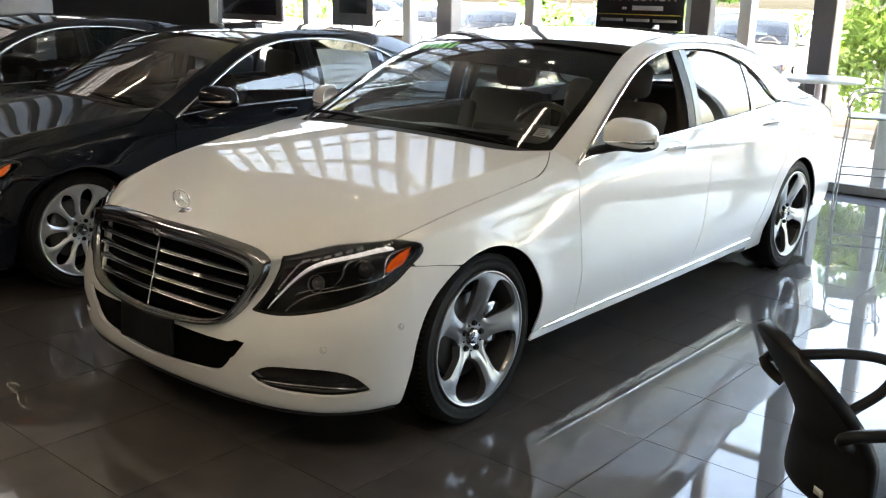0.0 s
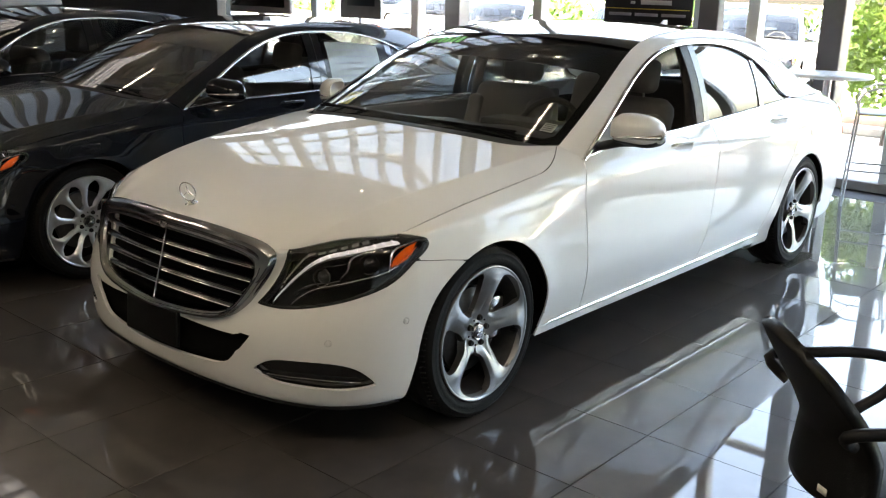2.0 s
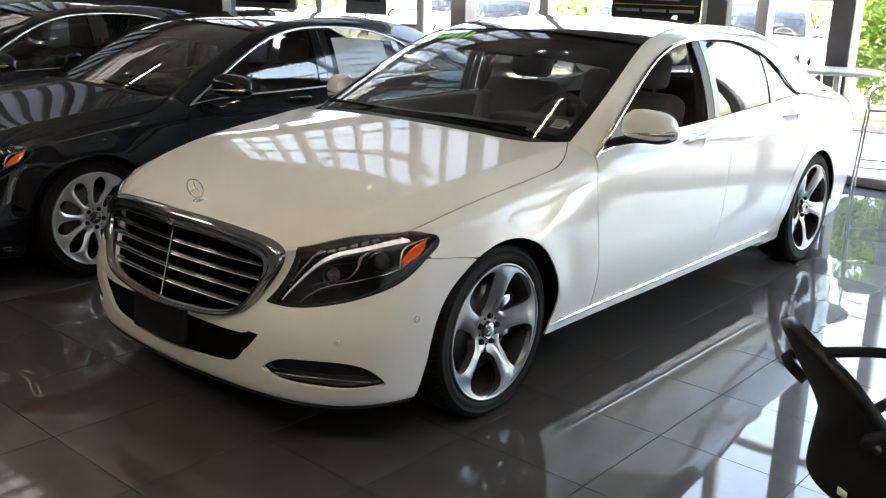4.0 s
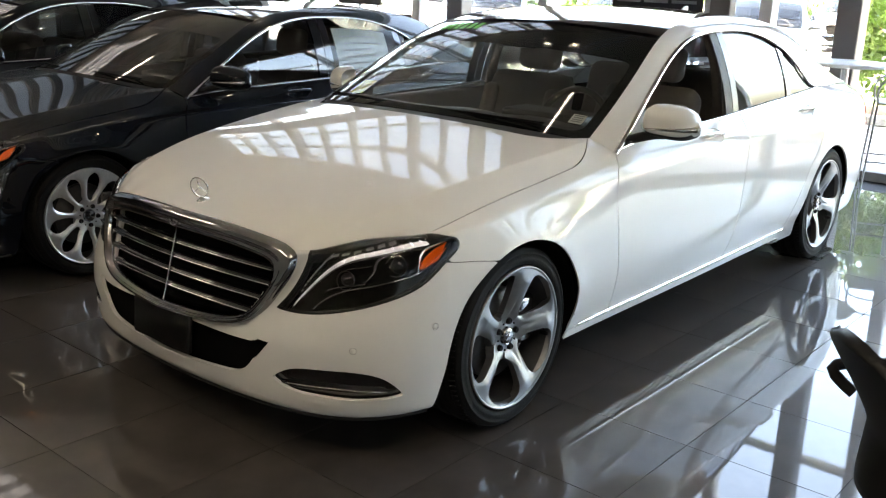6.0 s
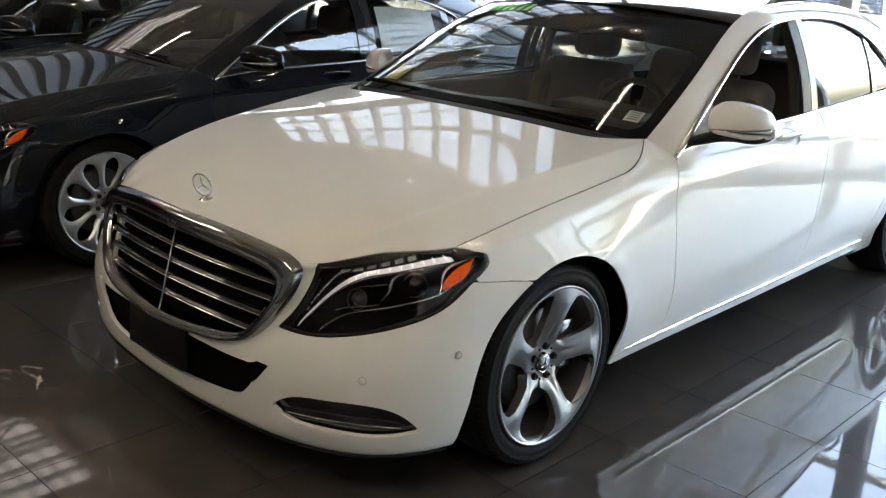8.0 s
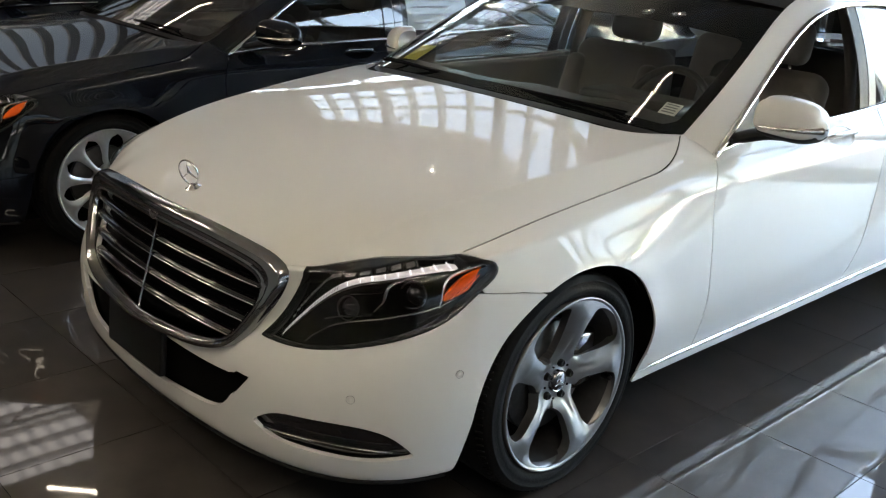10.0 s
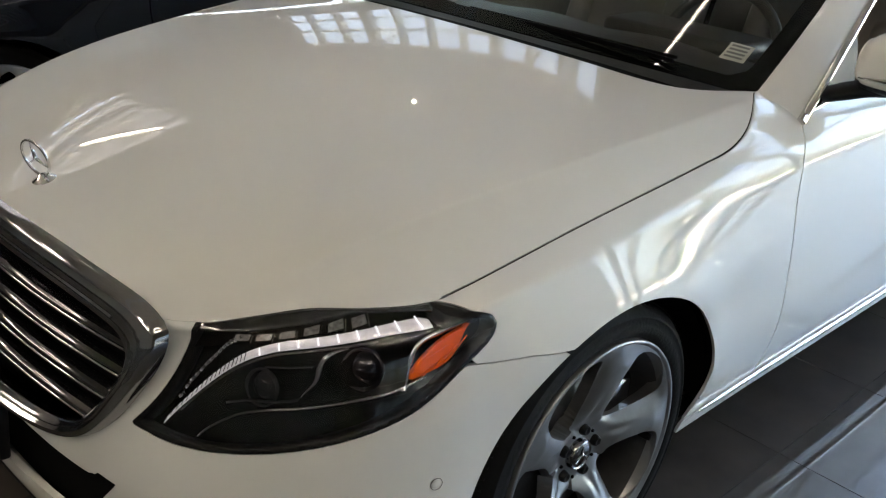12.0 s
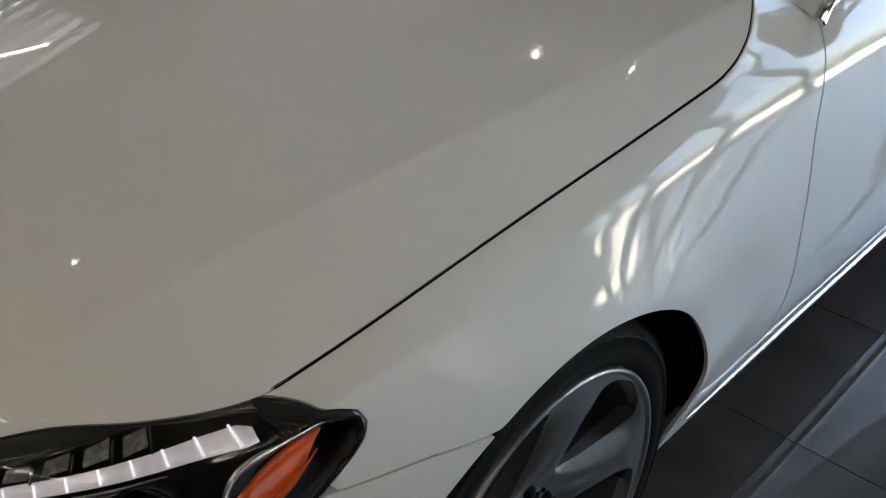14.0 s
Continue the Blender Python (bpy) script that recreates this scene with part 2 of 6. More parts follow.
def trimmed(P, F, lip=0.012, normals=None):
    """Cuts the sheet of points P (nu, nv, 3) to where F (nu, nv) > 0 and turns its cut edges inwards by lip, as a pressed panel."""
    nu, nv = F.shape
    N = normals if normals is not None else sheet_normals(P)
    verts, norms, faces, index, cut = [], [], [], {}, {}

    def corner(i, j):
        if (i, j) not in index:
            index[i, j] = len(verts)
            verts.append(P[i, j])
            norms.append(N[i, j])
        return index[i, j]

    def crossing(a, b):
        k = (min(a, b), max(a, b))
        if k not in cut:
            fa, fb = F[k[0]], F[k[1]]
            t = fa / (fa - fb)
            cut[k] = len(verts)
            verts.append(P[k[0]] * (1 - t) + P[k[1]] * t)
            norms.append(N[k[0]] * (1 - t) + N[k[1]] * t)
        return cut[k]

    for i in range(nu - 1):
        for j in range(nv - 1):
            q = ((i, j), (i + 1, j), (i + 1, j + 1), (i, j + 1))
            ins = [F[c] > 0 for c in q]
            if not any(ins):
                continue
            poly = []
            for k in range(4):
                a, b = q[k], q[(k + 1) % 4]
                if ins[k]:
                    poly.append(corner(*a))
                if ins[k] != ins[(k + 1) % 4]:
                    poly.append(crossing(a, b))
            if len(poly) > 2:
                faces.append(tuple(poly))
    if lip:
        count = {}
        for f in faces:
            for a, b in zip(f, f[1:] + f[:1]):
                count[a, b] = count.get((a, b), 0) + 1
        rim = [e for e in count if (e[1], e[0]) not in count]
        inner = {}
        for a, b in rim:
            for c in (a, b):
                if c not in inner:
                    inner[c] = len(verts)
                    verts.append(verts[c] - np.asarray(norms[c]) / (np.linalg.norm(norms[c]) + 1e-9) * lip)
            faces.append((b, a, inner[a], inner[b]))
    return verts, faces


def sheet_normals(P):
    du, dv = np.gradient(P, axis=0), np.gradient(P, axis=1)
    n = np.cross(du, dv)
    return n / (np.linalg.norm(n, axis=2, keepdims=True) + 1e-12)


def inside(poly, X, Y):
    """Signed distance to a closed outline, positive inside."""
    p = np.asarray(poly, float)
    best, odd = np.full(X.shape, 1e9), np.zeros(X.shape, bool)
    for (x0, y0), (x1, y1) in zip(p, np.roll(p, -1, 0)):
        dx, dy = x1 - x0, y1 - y0
        t = np.clip(((X - x0) * dx + (Y - y0) * dy) / (dx * dx + dy * dy + 1e-15), 0, 1)
        best = np.minimum(best, np.hypot(X - x0 - t * dx, Y - y0 - t * dy))
        if y0 != y1:
            odd ^= ((y0 > Y) != (y1 > Y)) & (X < dx * (Y - y0) / dy + x0)
    return np.where(odd, best, -best)


def outline(*runs, n=44):
    """A closed outline of smooth runs of control points, with a corner where two runs meet."""
    out = []
    for r in runs:
        a = np.array(r, float)
        t = np.concatenate([[0], np.cumsum(np.linalg.norm(np.diff(a, axis=0), axis=1))])
        u = np.linspace(0, t[-1], n if len(a) > 2 else 3)
        out.append(np.stack([(cubic(t, a[:, k])(u) if len(a) > 2 else np.interp(u, t, a[:, k])) for k in range(2)], 1)[:-1])
    return np.concatenate(out)

# ---- the saloon car: its sheet metal, in the car's own metres ----
# x to the car's left, y to its rear, z up; the origin lies on the floor below the front axle.
PLAN = [(0, -0.895), (0.30, -0.878), (0.53, -0.838), (0.70, -0.765), (0.80, -0.685), (0.88, -0.57), (0.922, -0.43), (0.938, -0.20),
        (0.942, 0.10), (0.940, 0.65), (0.942, 1.30), (0.940, 1.93), (0.936, 2.60), (0.932, 3.17), (0.915, 3.70), (0.865, 4.10),
        (0.70, 4.30), (0.40, 4.375), (0.0, 4.39)]
plan = np.array(PLAN)
mirror_plan = np.concatenate([plan[:0:-1] * (-1, 1), plan])
run_length = np.concatenate([[0], np.cumsum(np.linalg.norm(np.diff(mirror_plan, axis=0), axis=1))])
zero = np.interp(0.0, mirror_plan[len(plan) - 1:, 1], run_length[len(plan) - 1:])
plan_x, plan_y = cubic(run_length - zero, mirror_plan[:, 0]), cubic(run_length - zero, mirror_plan[:, 1])
A_FRONT, A_REAR = run_length[len(plan) - 1] - zero, run_length[-1] - zero

# the lines that run round the body: along (0 at the front axle), height, inset from the plan
BODY_LINES = [
    [(-1.6, 0.209, 0.15), (-1.1, 0.203, 0.15), (-0.6, 0.190, 0.14), (0.4, 0.180, 0.16), (2.6, 0.185, 0.16), (3.8, 0.22, 0.14), (6.0, 0.25, 0.12)],
    [(-1.6, 0.212, 0.060), (-1.1, 0.206, 0.058), (-0.75, 0.194, 0.052), (-0.45, 0.198, 0.045), (0.4, 0.185, 0.085), (2.6, 0.195, 0.085), (3.6, 0.21, 0.05), (6.0, 0.24, 0.05)],
    [(-1.6, 0.24, 0.014), (-0.9, 0.24, 0.012), (-0.45, 0.25, 0.016), (0.4, 0.255, 0.056), (2.6, 0.275, 0.056), (3.6, 0.28, 0.025), (6.0, 0.31, 0.02)],
    [(-1.6, 0.34, 0.0), (-0.9, 0.34, 0.0), (-0.45, 0.35, 0.004), (0.4, 0.335, 0.032), (2.6, 0.35, 0.030), (3.6, 0.37, 0.008), (6.0, 0.40, 0.0)],
    [(-1.6, 0.46, 0.0), (-0.9, 0.46, 0.003), (-0.45, 0.47, 0.002), (0.4, 0.46, 0.006), (2.6, 0.47, 0.006), (3.6, 0.48, 0.0), (6.0, 0.52, 0.0)],
    [(-1.6, 0.58, 0.045), (-0.95, 0.57, 0.044), (-0.7, 0.58, 0.028), (-0.4, 0.59, 0.006), (0.0, 0.60, 0.0), (0.6, 0.59, 0.004), (2.6, 0.60, 0.003), (3.2, 0.62, 0.0), (6.0, 0.64, 0.008)],
    [(-1.6, 0.69, 0.085), (-0.95, 0.66, 0.085), (-0.7, 0.68, 0.060), (-0.4, 0.70, 0.012), (-0.2, 0.711, -0.003), (0.0, 0.716, -0.009), (0.2, 0.713, -0.004), (0.4, 0.711, 0.005), (0.6, 0.71, 0.008), (2.6, 0.74, 0.006), (3.2, 0.76, 0.003), (6.0, 0.76, 0.025)],
    [(-1.6, 0.755, 0.080), (-1.05, 0.712, 0.086), (-0.95, 0.715, 0.104), (-0.7, 0.742, 0.085), (-0.43, 0.781, 0.043), (-0.384, 0.794, 0.033), (-0.216, 0.817, 0.031), (0.0, 0.830, 0.031), (0.217, 0.834, 0.030), (0.44, 0.846, 0.026), (0.67, 0.864, 0.019), (0.9, 0.868, 0.018), (1.6, 0.874, 0.017), (2.6, 0.884, 0.016), (3.2, 0.89, 0.016), (4.0, 0.88, 0.03), (6.0, 0.87, 0.06)],
    [(-1.6, 0.790, 0.082), (-1.2, 0.772, 0.082), (-1.03, 0.732, 0.083), (-0.93, 0.738, 0.104), (-0.7, 0.776, 0.115), (-0.45, 0.793, 0.070), (-0.384, 0.804, 0.053), (-0.216, 0.833, 0.048), (0.0, 0.855, 0.047), (0.217, 0.871, 0.046), (0.362, 0.886, 0.044), (0.464, 0.894, 0.043), (0.66, 0.909, 0.038), (0.9, 0.923, 0.045), (1.6, 0.93, 0.048), (2.6, 0.952, 0.05), (3.2, 0.965, 0.055), (4.0, 0.96, 0.08), (6.0, 0.93, 0.12)],
    [(-1.6, 0.800, 0.090), (-1.2, 0.785, 0.090), (-1.03, 0.742, 0.090), (-0.93, 0.748, 0.110), (-0.83, 0.768, 0.130), (-0.70, 0.789, 0.142), (-0.58, 0.797, 0.124), (-0.43, 0.804, 0.094), (-0.327, 0.826, 0.085), (-0.232, 0.845, 0.082), (-0.123, 0.864, 0.080), (-0.028, 0.876, 0.079), (0.065, 0.886, 0.078), (0.175, 0.897, 0.077), (0.268, 0.910, 0.075), (0.362, 0.924, 0.072), (0.464, 0.935, 0.071), (0.55, 0.944, 0.071), (0.66, 0.950, 0.071), (0.75, 0.960, 0.080), (0.90, 0.975, 0.096), (1.6, 0.992, 0.096), (2.6, 1.028, 0.108), (3.1, 1.045, 0.135), (3.6, 1.042, 0.175), (4.0, 1.03, 0.20), (4.6, 1.00, 0.19), (6.0, 1.01, 0.18)],
]
LINE_Z = [hermite([p[0] for p in l], [p[1] for p in l]) for l in BODY_LINES]
LINE_IN = [hermite([p[0] for p in l], [p[2] for p in l]) for l in BODY_LINES]
KNOTS_V = np.array([0.0, 0.8, 1.6, 2.5, 3.6, 4.8, 5.8, 6.6, 7.3, 7.9])


def plan_frame(a):
    x, y = plan_x(a), plan_y(a)
    e = 1e-3
    dx, dy = plan_x(a + e) - plan_x(a - e), plan_y(a + e) - plan_y(a - e)
    s = np.hypot(dx, dy)
    return x, y, -dy / s, dx / s  # the place and the inward way


def body_point(a, k):
    """The point at a along line k."""
    x, y, nx, ny = plan_frame(a)
    d = LINE_IN[k](a)
    return np.stack([x + nx * d, y + ny * d, LINE_Z[k](a) + 0 * a], -1)


def body_sheet(a, nv=104):
    """The skin over the stations a, from the underside to the top line."""
    L = np.stack([body_point(a, k) for k in range(len(BODY_LINES))], 1)
    v = np.concatenate([np.linspace(KNOTS_V[0], KNOTS_V[7], nv - 12), np.linspace(KNOTS_V[7], KNOTS_V[-1], 13)[1:]])
    low = v <= KNOTS_V[7] + 1e-9
    P = np.empty((len(a), nv, 3))
    for i in range(len(a)):
        for c in range(3):
            P[i, :, c] = cubic(KNOTS_V, L[i, :, c])(v)
            # the shoulder line: a crease along the flank that fades out at both ends
            k = np.interp(a[i], [-0.42, -0.25, 2.7, 3.3], [0.0, 1.0, 1.0, 0.0])
            if k > 0:
                split = np.where(low, cubic(KNOTS_V[:8], L[i, :8, c])(np.minimum(v, KNOTS_V[7])), cubic(KNOTS_V[7:], L[i, 7:, c])(np.maximum(v, KNOTS_V[7])))
                P[i, :, c] += k * (split - P[i, :, c])
    return P


def smoothed(P, rounds=6):
    """Takes small waves out of a sheet along its length."""
    for _ in range(rounds):
        P[2:-2] = (P[:-4] + 4 * P[1:-3] + 6 * P[2:-2] + 4 * P[3:-1] + P[4:]) / 16
    return P


stations = np.concatenate([np.arange(A_FRONT, -1.1, 0.0125), np.arange(-1.1, -0.30, 0.0075), np.arange(-0.30, 1.0, 0.0125), np.arange(1.0, 3.0, 0.0125), np.arange(3.0, A_REAR - 0.01, 0.025), [A_REAR]])
SKIN = smoothed(body_sheet(stations))
flank_rows = stations > -0.42
SKIN[flank_rows] = smoothed(SKIN[flank_rows], 90)
# the flared lips round the wheel openings
for wheel_y, wheel_z, lip in ((-0.014, 0.328, 0.402), (3.165, 0.343, 0.376)):
    far = np.hypot(SKIN[:, :, 1] - wheel_y, SKIN[:, :, 2] - wheel_z) - lip
    fade = np.interp(SKIN[:, :, 1], [wheel_y - 0.45, wheel_y - 0.25], [0.0, 1.0]) * np.interp(SKIN[:, :, 2], [0.30, 0.45], [0.0, 1.0])
    SKIN[:, :, 0] += 0.009 * fade * np.exp(-(far / 0.060) ** 2)
BELT = SKIN[:, -1].copy()
# behind the bonnet's rounded corner the wing reaches in to the foot of the windscreen pillar
CORNER_Y = [0.38, 0.42, 0.464, 0.50, 0.535, 0.575, 0.611, 0.63, 0.65, 0.67, 0.69]
REACH = np.stack([hermite(CORNER_Y, v)(stations) for v in (
    [0.0, 0.003, 0.011, 0.024, 0.042, 0.065, 0.084, 0.060, 0.034, 0.009, 0.0],
    [0.0, 0.006, 0.019, 0.032, 0.045, 0.057, 0.062, 0.045, 0.026, 0.007, 0.0])], 1)
REACH = smoothed(np.where((stations > 0.38)[:, None] & (stations < 0.69)[:, None], REACH, 0.0), 1)
slope = SKIN[:, -1] - SKIN[:, -3]
slope = 0.003 * slope / np.linalg.norm(slope, axis=1, keepdims=True)
rows = []
for w in (0.16, 0.33, 0.5, 0.67, 0.84, 1.0):
    rows.append(BELT + slope * w + np.stack([-REACH[:, 0] * w, 0 * stations, REACH[:, 1] * (1.35 * w - 0.35 * w * w)], 1))
SKIN = np.concatenate([SKIN, np.stack(rows, 1)], 1)
SKIN_A = np.repeat(stations[:, None], SKIN.shape[1], 1)
SKIN_Z, SKIN_N = SKIN[:, :, 2], sheet_normals(SKIN)
if SKIN_N[len(stations) // 2, 30, 0] < 0:
    SKIN_N = -SKIN_N
TOP = SKIN[:, -1]


def on_skin(a, z, out=0.0):
    """Points on the skin at a along and height z, raised by out."""
    a, z = np.atleast_1d(np.asarray(a, float)), np.atleast_1d(np.asarray(z, float))
    res = []
    for aa, zz in zip(a, z):
        i = int(np.clip(np.searchsorted(stations, aa) - 1, 0, len(stations) - 2))
        f = (aa - stations[i]) / (stations[i + 1] - stations[i])
        row, nrm = SKIN[i] * (1 - f) + SKIN[i + 1] * f, SKIN_N[i] * (1 - f) + SKIN_N[i + 1] * f
        p = np.array([np.interp(zz, row[:, 2], row[:, c]) for c in range(3)])
        n = np.array([np.interp(zz, row[:, 2], nrm[:, c]) for c in range(3)])
        res.append(p + out * n / np.linalg.norm(n))
    return np.array(res)


# outlines on the skin, in (along, height)
GAP = 0.0026
ARCH_F = np.hypot(SKIN[:, :, 1] + 0.014, SKIN_Z - 0.328) - 0.398
ARCH_F = np.where((SKIN_Z < 0.36) & (SKIN[:, :, 1] < -0.2), -SKIN[:, :, 1] - 0.411 - 0.22 * (0.36 - SKIN_Z), ARCH_F)
ARCH_R = np.hypot(SKIN[:, :, 1] - 3.165, SKIN_Z - 0.343) - 0.372
LAMP = outline([(-0.930, 0.79), (-0.80, 0.80), (-0.60, 0.82), (-0.44, 0.84)], [(-0.44, 0.84), (-0.432, 0.8055)], [(-0.432, 0.8055), (-0.40, 0.8035), (-0.375, 0.7985)],
               [(-0.375, 0.7985), (-0.359, 0.793), (-0.352, 0.782), (-0.398, 0.730), (-0.50, 0.659), (-0.62, 0.612), (-0.78, 0.575), (-0.95, 0.554), (-1.042, 0.559)],
               [(-1.042, 0.559), (-0.995, 0.618), (-0.958, 0.695), (-0.930, 0.79)])
FOG = outline([(-1.035, 0.330), (-0.98, 0.366), (-0.86, 0.383), (-0.74, 0.379), (-0.65, 0.353), (-0.605, 0.318), (-0.575, 0.286)],
              [(-0.575, 0.286), (-0.70, 0.277), (-0.86, 0.287), (-0.98, 0.303), (-1.035, 0.330)])
INTAKE = outline([(-1.70, 0.452), (-1.40, 0.447), (-1.19, 0.440), (-1.105, 0.441)], [(-1.105, 0.441), (-1.093, 0.453)], [(-1.093, 0.453), (-1.045, 0.449)],
                 [(-1.045, 0.449), (-1.075, 0.412), (-1.12, 0.360)], [(-1.12, 0.360), (-1.165, 0.325), (-1.24, 0.308)],
                 [(-1.24, 0.308), (-1.40, 0.298), (-1.70, 0.292)], [(-1.70, 0.292), (-1.70, 0.452)])
GRILLE_HOLE = outline([(-1.70, 0.80), (-1.40, 0.80), (-1.15, 0.772), (-1.075, 0.735)], [(-1.075, 0.735), (-1.10, 0.60), (-1.16, 0.52)],
                      [(-1.16, 0.52), (-1.40, 0.475), (-1.70, 0.465)], [(-1.70, 0.465), (-1.70, 0.80)])
in_lamp, in_fog, in_intake = (inside(o, SKIN_A, SKIN_Z) for o in (LAMP, FOG, INTAKE))
in_grille = inside(GRILLE_HOLE, SKIN_A, SKIN_Z)
seam_door = SKIN[:, :, 1] - hermite([0.18, 0.267, 0.357, 0.448, 0.539, 0.621, 0.702, 0.783, 0.861, 0.913, 0.959, 1.05], [0.705, 0.694, 0.681, 0.671, 0.660, 0.650, 0.639, 0.631, 0.637, 0.663, 0.690, 0.74])(SKIN_Z)
seam_mid = SKIN[:, :, 1] - hermite([0.18, 0.32, 0.60, 0.85, 1.05], [1.80, 1.815, 1.86, 1.905, 1.94])(SKIN_Z)
seam_rear = SKIN[:, :, 1] - hermite([0.18, 0.30, 0.45, 0.62, 0.72, 0.80, 0.92, 1.05], [2.60, 2.62, 2.68, 2.80, 2.90, 2.97, 3.04, 3.06])(SKIN_Z)
seam_bumper = SKIN_Z - np.interp(SKIN_A, [-0.50, -0.36, -0.2, 0.0, 0.05], [0.735, 0.712, 0.690, 0.672, -0.4])
seam_bumper = np.where(SKIN_A < -0.5, -np.minimum(1, 0.3), seam_bumper)
seam_sill = SKIN_Z - (0.262 + 0.012 * np.clip((SKIN_A - 0.4) / 2.2, 0, 1))
seam_tail = SKIN[:, :, 1] - 3.86


def panel_fields():
    """The part of the skin that belongs to each panel, as fields that are positive on it."""
    m = np.minimum.reduce
    low = -seam_sill
    f = {}
    f["bumper"] = m([-np.where(SKIN_A > -0.55, seam_bumper, -0.3) - GAP / 2, -SKIN[:, :, 1] + 0.05, ARCH_F, -in_lamp, -in_fog, -in_intake, -in_grille])
    f["bumper"] = np.where(SKIN_A < 0.0, f["bumper"], -0.1)
    f["fender"] = m([np.where(SKIN_A > -0.55, seam_bumper, -0.3) - GAP / 2, -seam_door - GAP, ARCH_F, -in_lamp])
    f["fender"] = np.where(SKIN_Z < seam_fender_low, -0.05, f["fender"])
    f["front_door"] = m([-0.036 * in_cup["front_door"], seam_door - GAP, -seam_mid - GAP, seam_sill - GAP])
    f["rear_door"] = m([-0.036 * in_cup["rear_door"], seam_mid - GAP, -seam_rear - GAP, seam_sill - GAP, ARCH_R - 0.03])
    f["quarter_panel"] = m([seam_rear - GAP, ARCH_R, -seam_tail - GAP])
    f["sill"] = m([-seam_sill, SKIN_Z - 0.226, SKIN[:, :, 1] - 0.30, 2.85 - SKIN[:, :, 1], ARCH_F, ARCH_R])
    f["rear_bumper"] = m([seam_tail - GAP, 0.75 - SKIN_Z])
    f["tail_panel"] = m([seam_tail - GAP, SKIN_Z - 0.75 - GAP])
    return f


# oval cups behind the door handles
HANDLES = {"front_door": (1.545, 0.934), "rear_door": (2.745, 0.957)}
in_cup = {k: 1.0 - np.hypot((SKIN[:, :, 1] - y) / 0.100, (SKIN_Z - z + 0.004) / 0.036) for k, (y, z) in HANDLES.items()}
CUPS = {k: trimmed(SKIN - SKIN_N * (0.002 + 0.010 * np.sqrt(np.clip(F, 0.0, 1.0)))[:, :, None], F + 0.03, 0.0, SKIN_N) for k, F in in_cup.items()}
seam_fender_low = np.where(SKIN[:, :, 1] > 0.2, 0.262 + GAP, 0.0)
PANELS = {k: trimmed(SKIN, F, 0.007 if k in ("fender", "quarter_panel", "sill") else 0.014, SKIN_N) for k, F in panel_fields().items()}


# ---- bonnet, roof and glass, as sheets between four lines ----
def coons(front, rear, left, right):
    """A sheet between front and rear (n points each, from the centre outwards) and left and right (m points, from front to rear)."""
    n, m = len(front), len(left)
    u, v = np.linspace(0, 1, n)[None, :, None], np.linspace(0, 1, m)[:, None, None]
    F, R, Lf, Rt = front[None], rear[None], left[:, None], right[:, None]
    c = (1 - u) * (1 - v) * front[0] + u * (1 - v) * front[-1] + (1 - u) * v * rear[0] + u * v * rear[-1]
    return (1 - v) * F + v * R + (1 - u) * Lf + u * Rt - c


def resample(p, n):
    t = np.concatenate([[0], np.cumsum(np.linalg.norm(np.diff(p, axis=0), axis=1))])
    u = np.linspace(0, t[-1], n)
    return np.stack([np.interp(u, t, p[:, k]) for k in range(3)], 1)


def top_run(a0, a1, n):
    k = (stations > a0 - 0.02) & (stations < a1 + 0.02)
    return resample(TOP[k], n)


bonnet_front = top_run(A_FRONT, -0.43, 121)
bonnet_front[0, 0] = 0.0
bonnet_side = resample(TOP[(stations >= -0.43) & (stations <= 0.62)], 71)
bonnet_side[0] = bonnet_front[-1]
bonnet_back = curve3([(0, 0.385, 1.040), (0.25, 0.392, 1.039), (0.5, 0.415, 1.032), (0.68, 0.465, 1.020), tuple(bonnet_side[-1])], 121)
bonnet_mid = curve3([tuple(bonnet_front[0]), (0, -0.70, 0.818), (0, -0.5, 0.866), (0, -0.2, 0.926), (0, 0.1, 0.980), tuple(bonnet_back[0])], 71)
BONNET = coons(bonnet_front, bonnet_back, bonnet_mid, bonnet_side)
# heights: a gentle crown to a crease near the edge, then a steeper fall; the nose and the edges roll down to the gap
CREASE_Y = [-0.85, -0.74, -0.62, -0.424, -0.246, -0.075, 0.10, 0.258, 0.427, 0.65]
crease_x = cubic(CREASE_Y, [0.510, 0.566, 0.622, 0.678, 0.713, 0.740, 0.763, 0.782, 0.798, 0.812])
crease_z = cubic(CREASE_Y, [0.752, 0.786, 0.823, 0.872, 0.907, 0.932, 0.954, 0.972, 0.990, 1.012])
centre_z = cubic([-0.80, -0.70, -0.5, -0.2, 0.1, 0.385, 0.65], [0.793, 0.8195, 0.8670, 0.9275, 0.9830, 1.0350, 1.0800])
side_x = cubic([-0.85, -0.43, -0.24, -0.03, 0.20, 0.34, 0.65], [0.790, 0.834, 0.853, 0.863, 0.866, 0.869, 0.876])
side_y = np.array([-0.41, -0.24, -0.03, 0.20, 0.33])
side_z = hermite([-0.85, *side_y, 0.65], [0.722, *np.interp(side_y, bonnet_side[:, 1], bonnet_side[:, 2]), 0.962])


def bonnet_z(x, y):
    w, beyond = np.abs(x) / crease_x(y), (np.abs(x) - crease_x(y)) / (side_x(y) - crease_x(y))
    crown = centre_z(y) - (centre_z(y) - crease_z(y)) * w ** 2
    fall = crease_z(y) - (crease_z(y) - side_z(y)) * (0.88 * beyond + 0.12 * beyond ** 2)
    return np.where(w < 1, crown, fall)


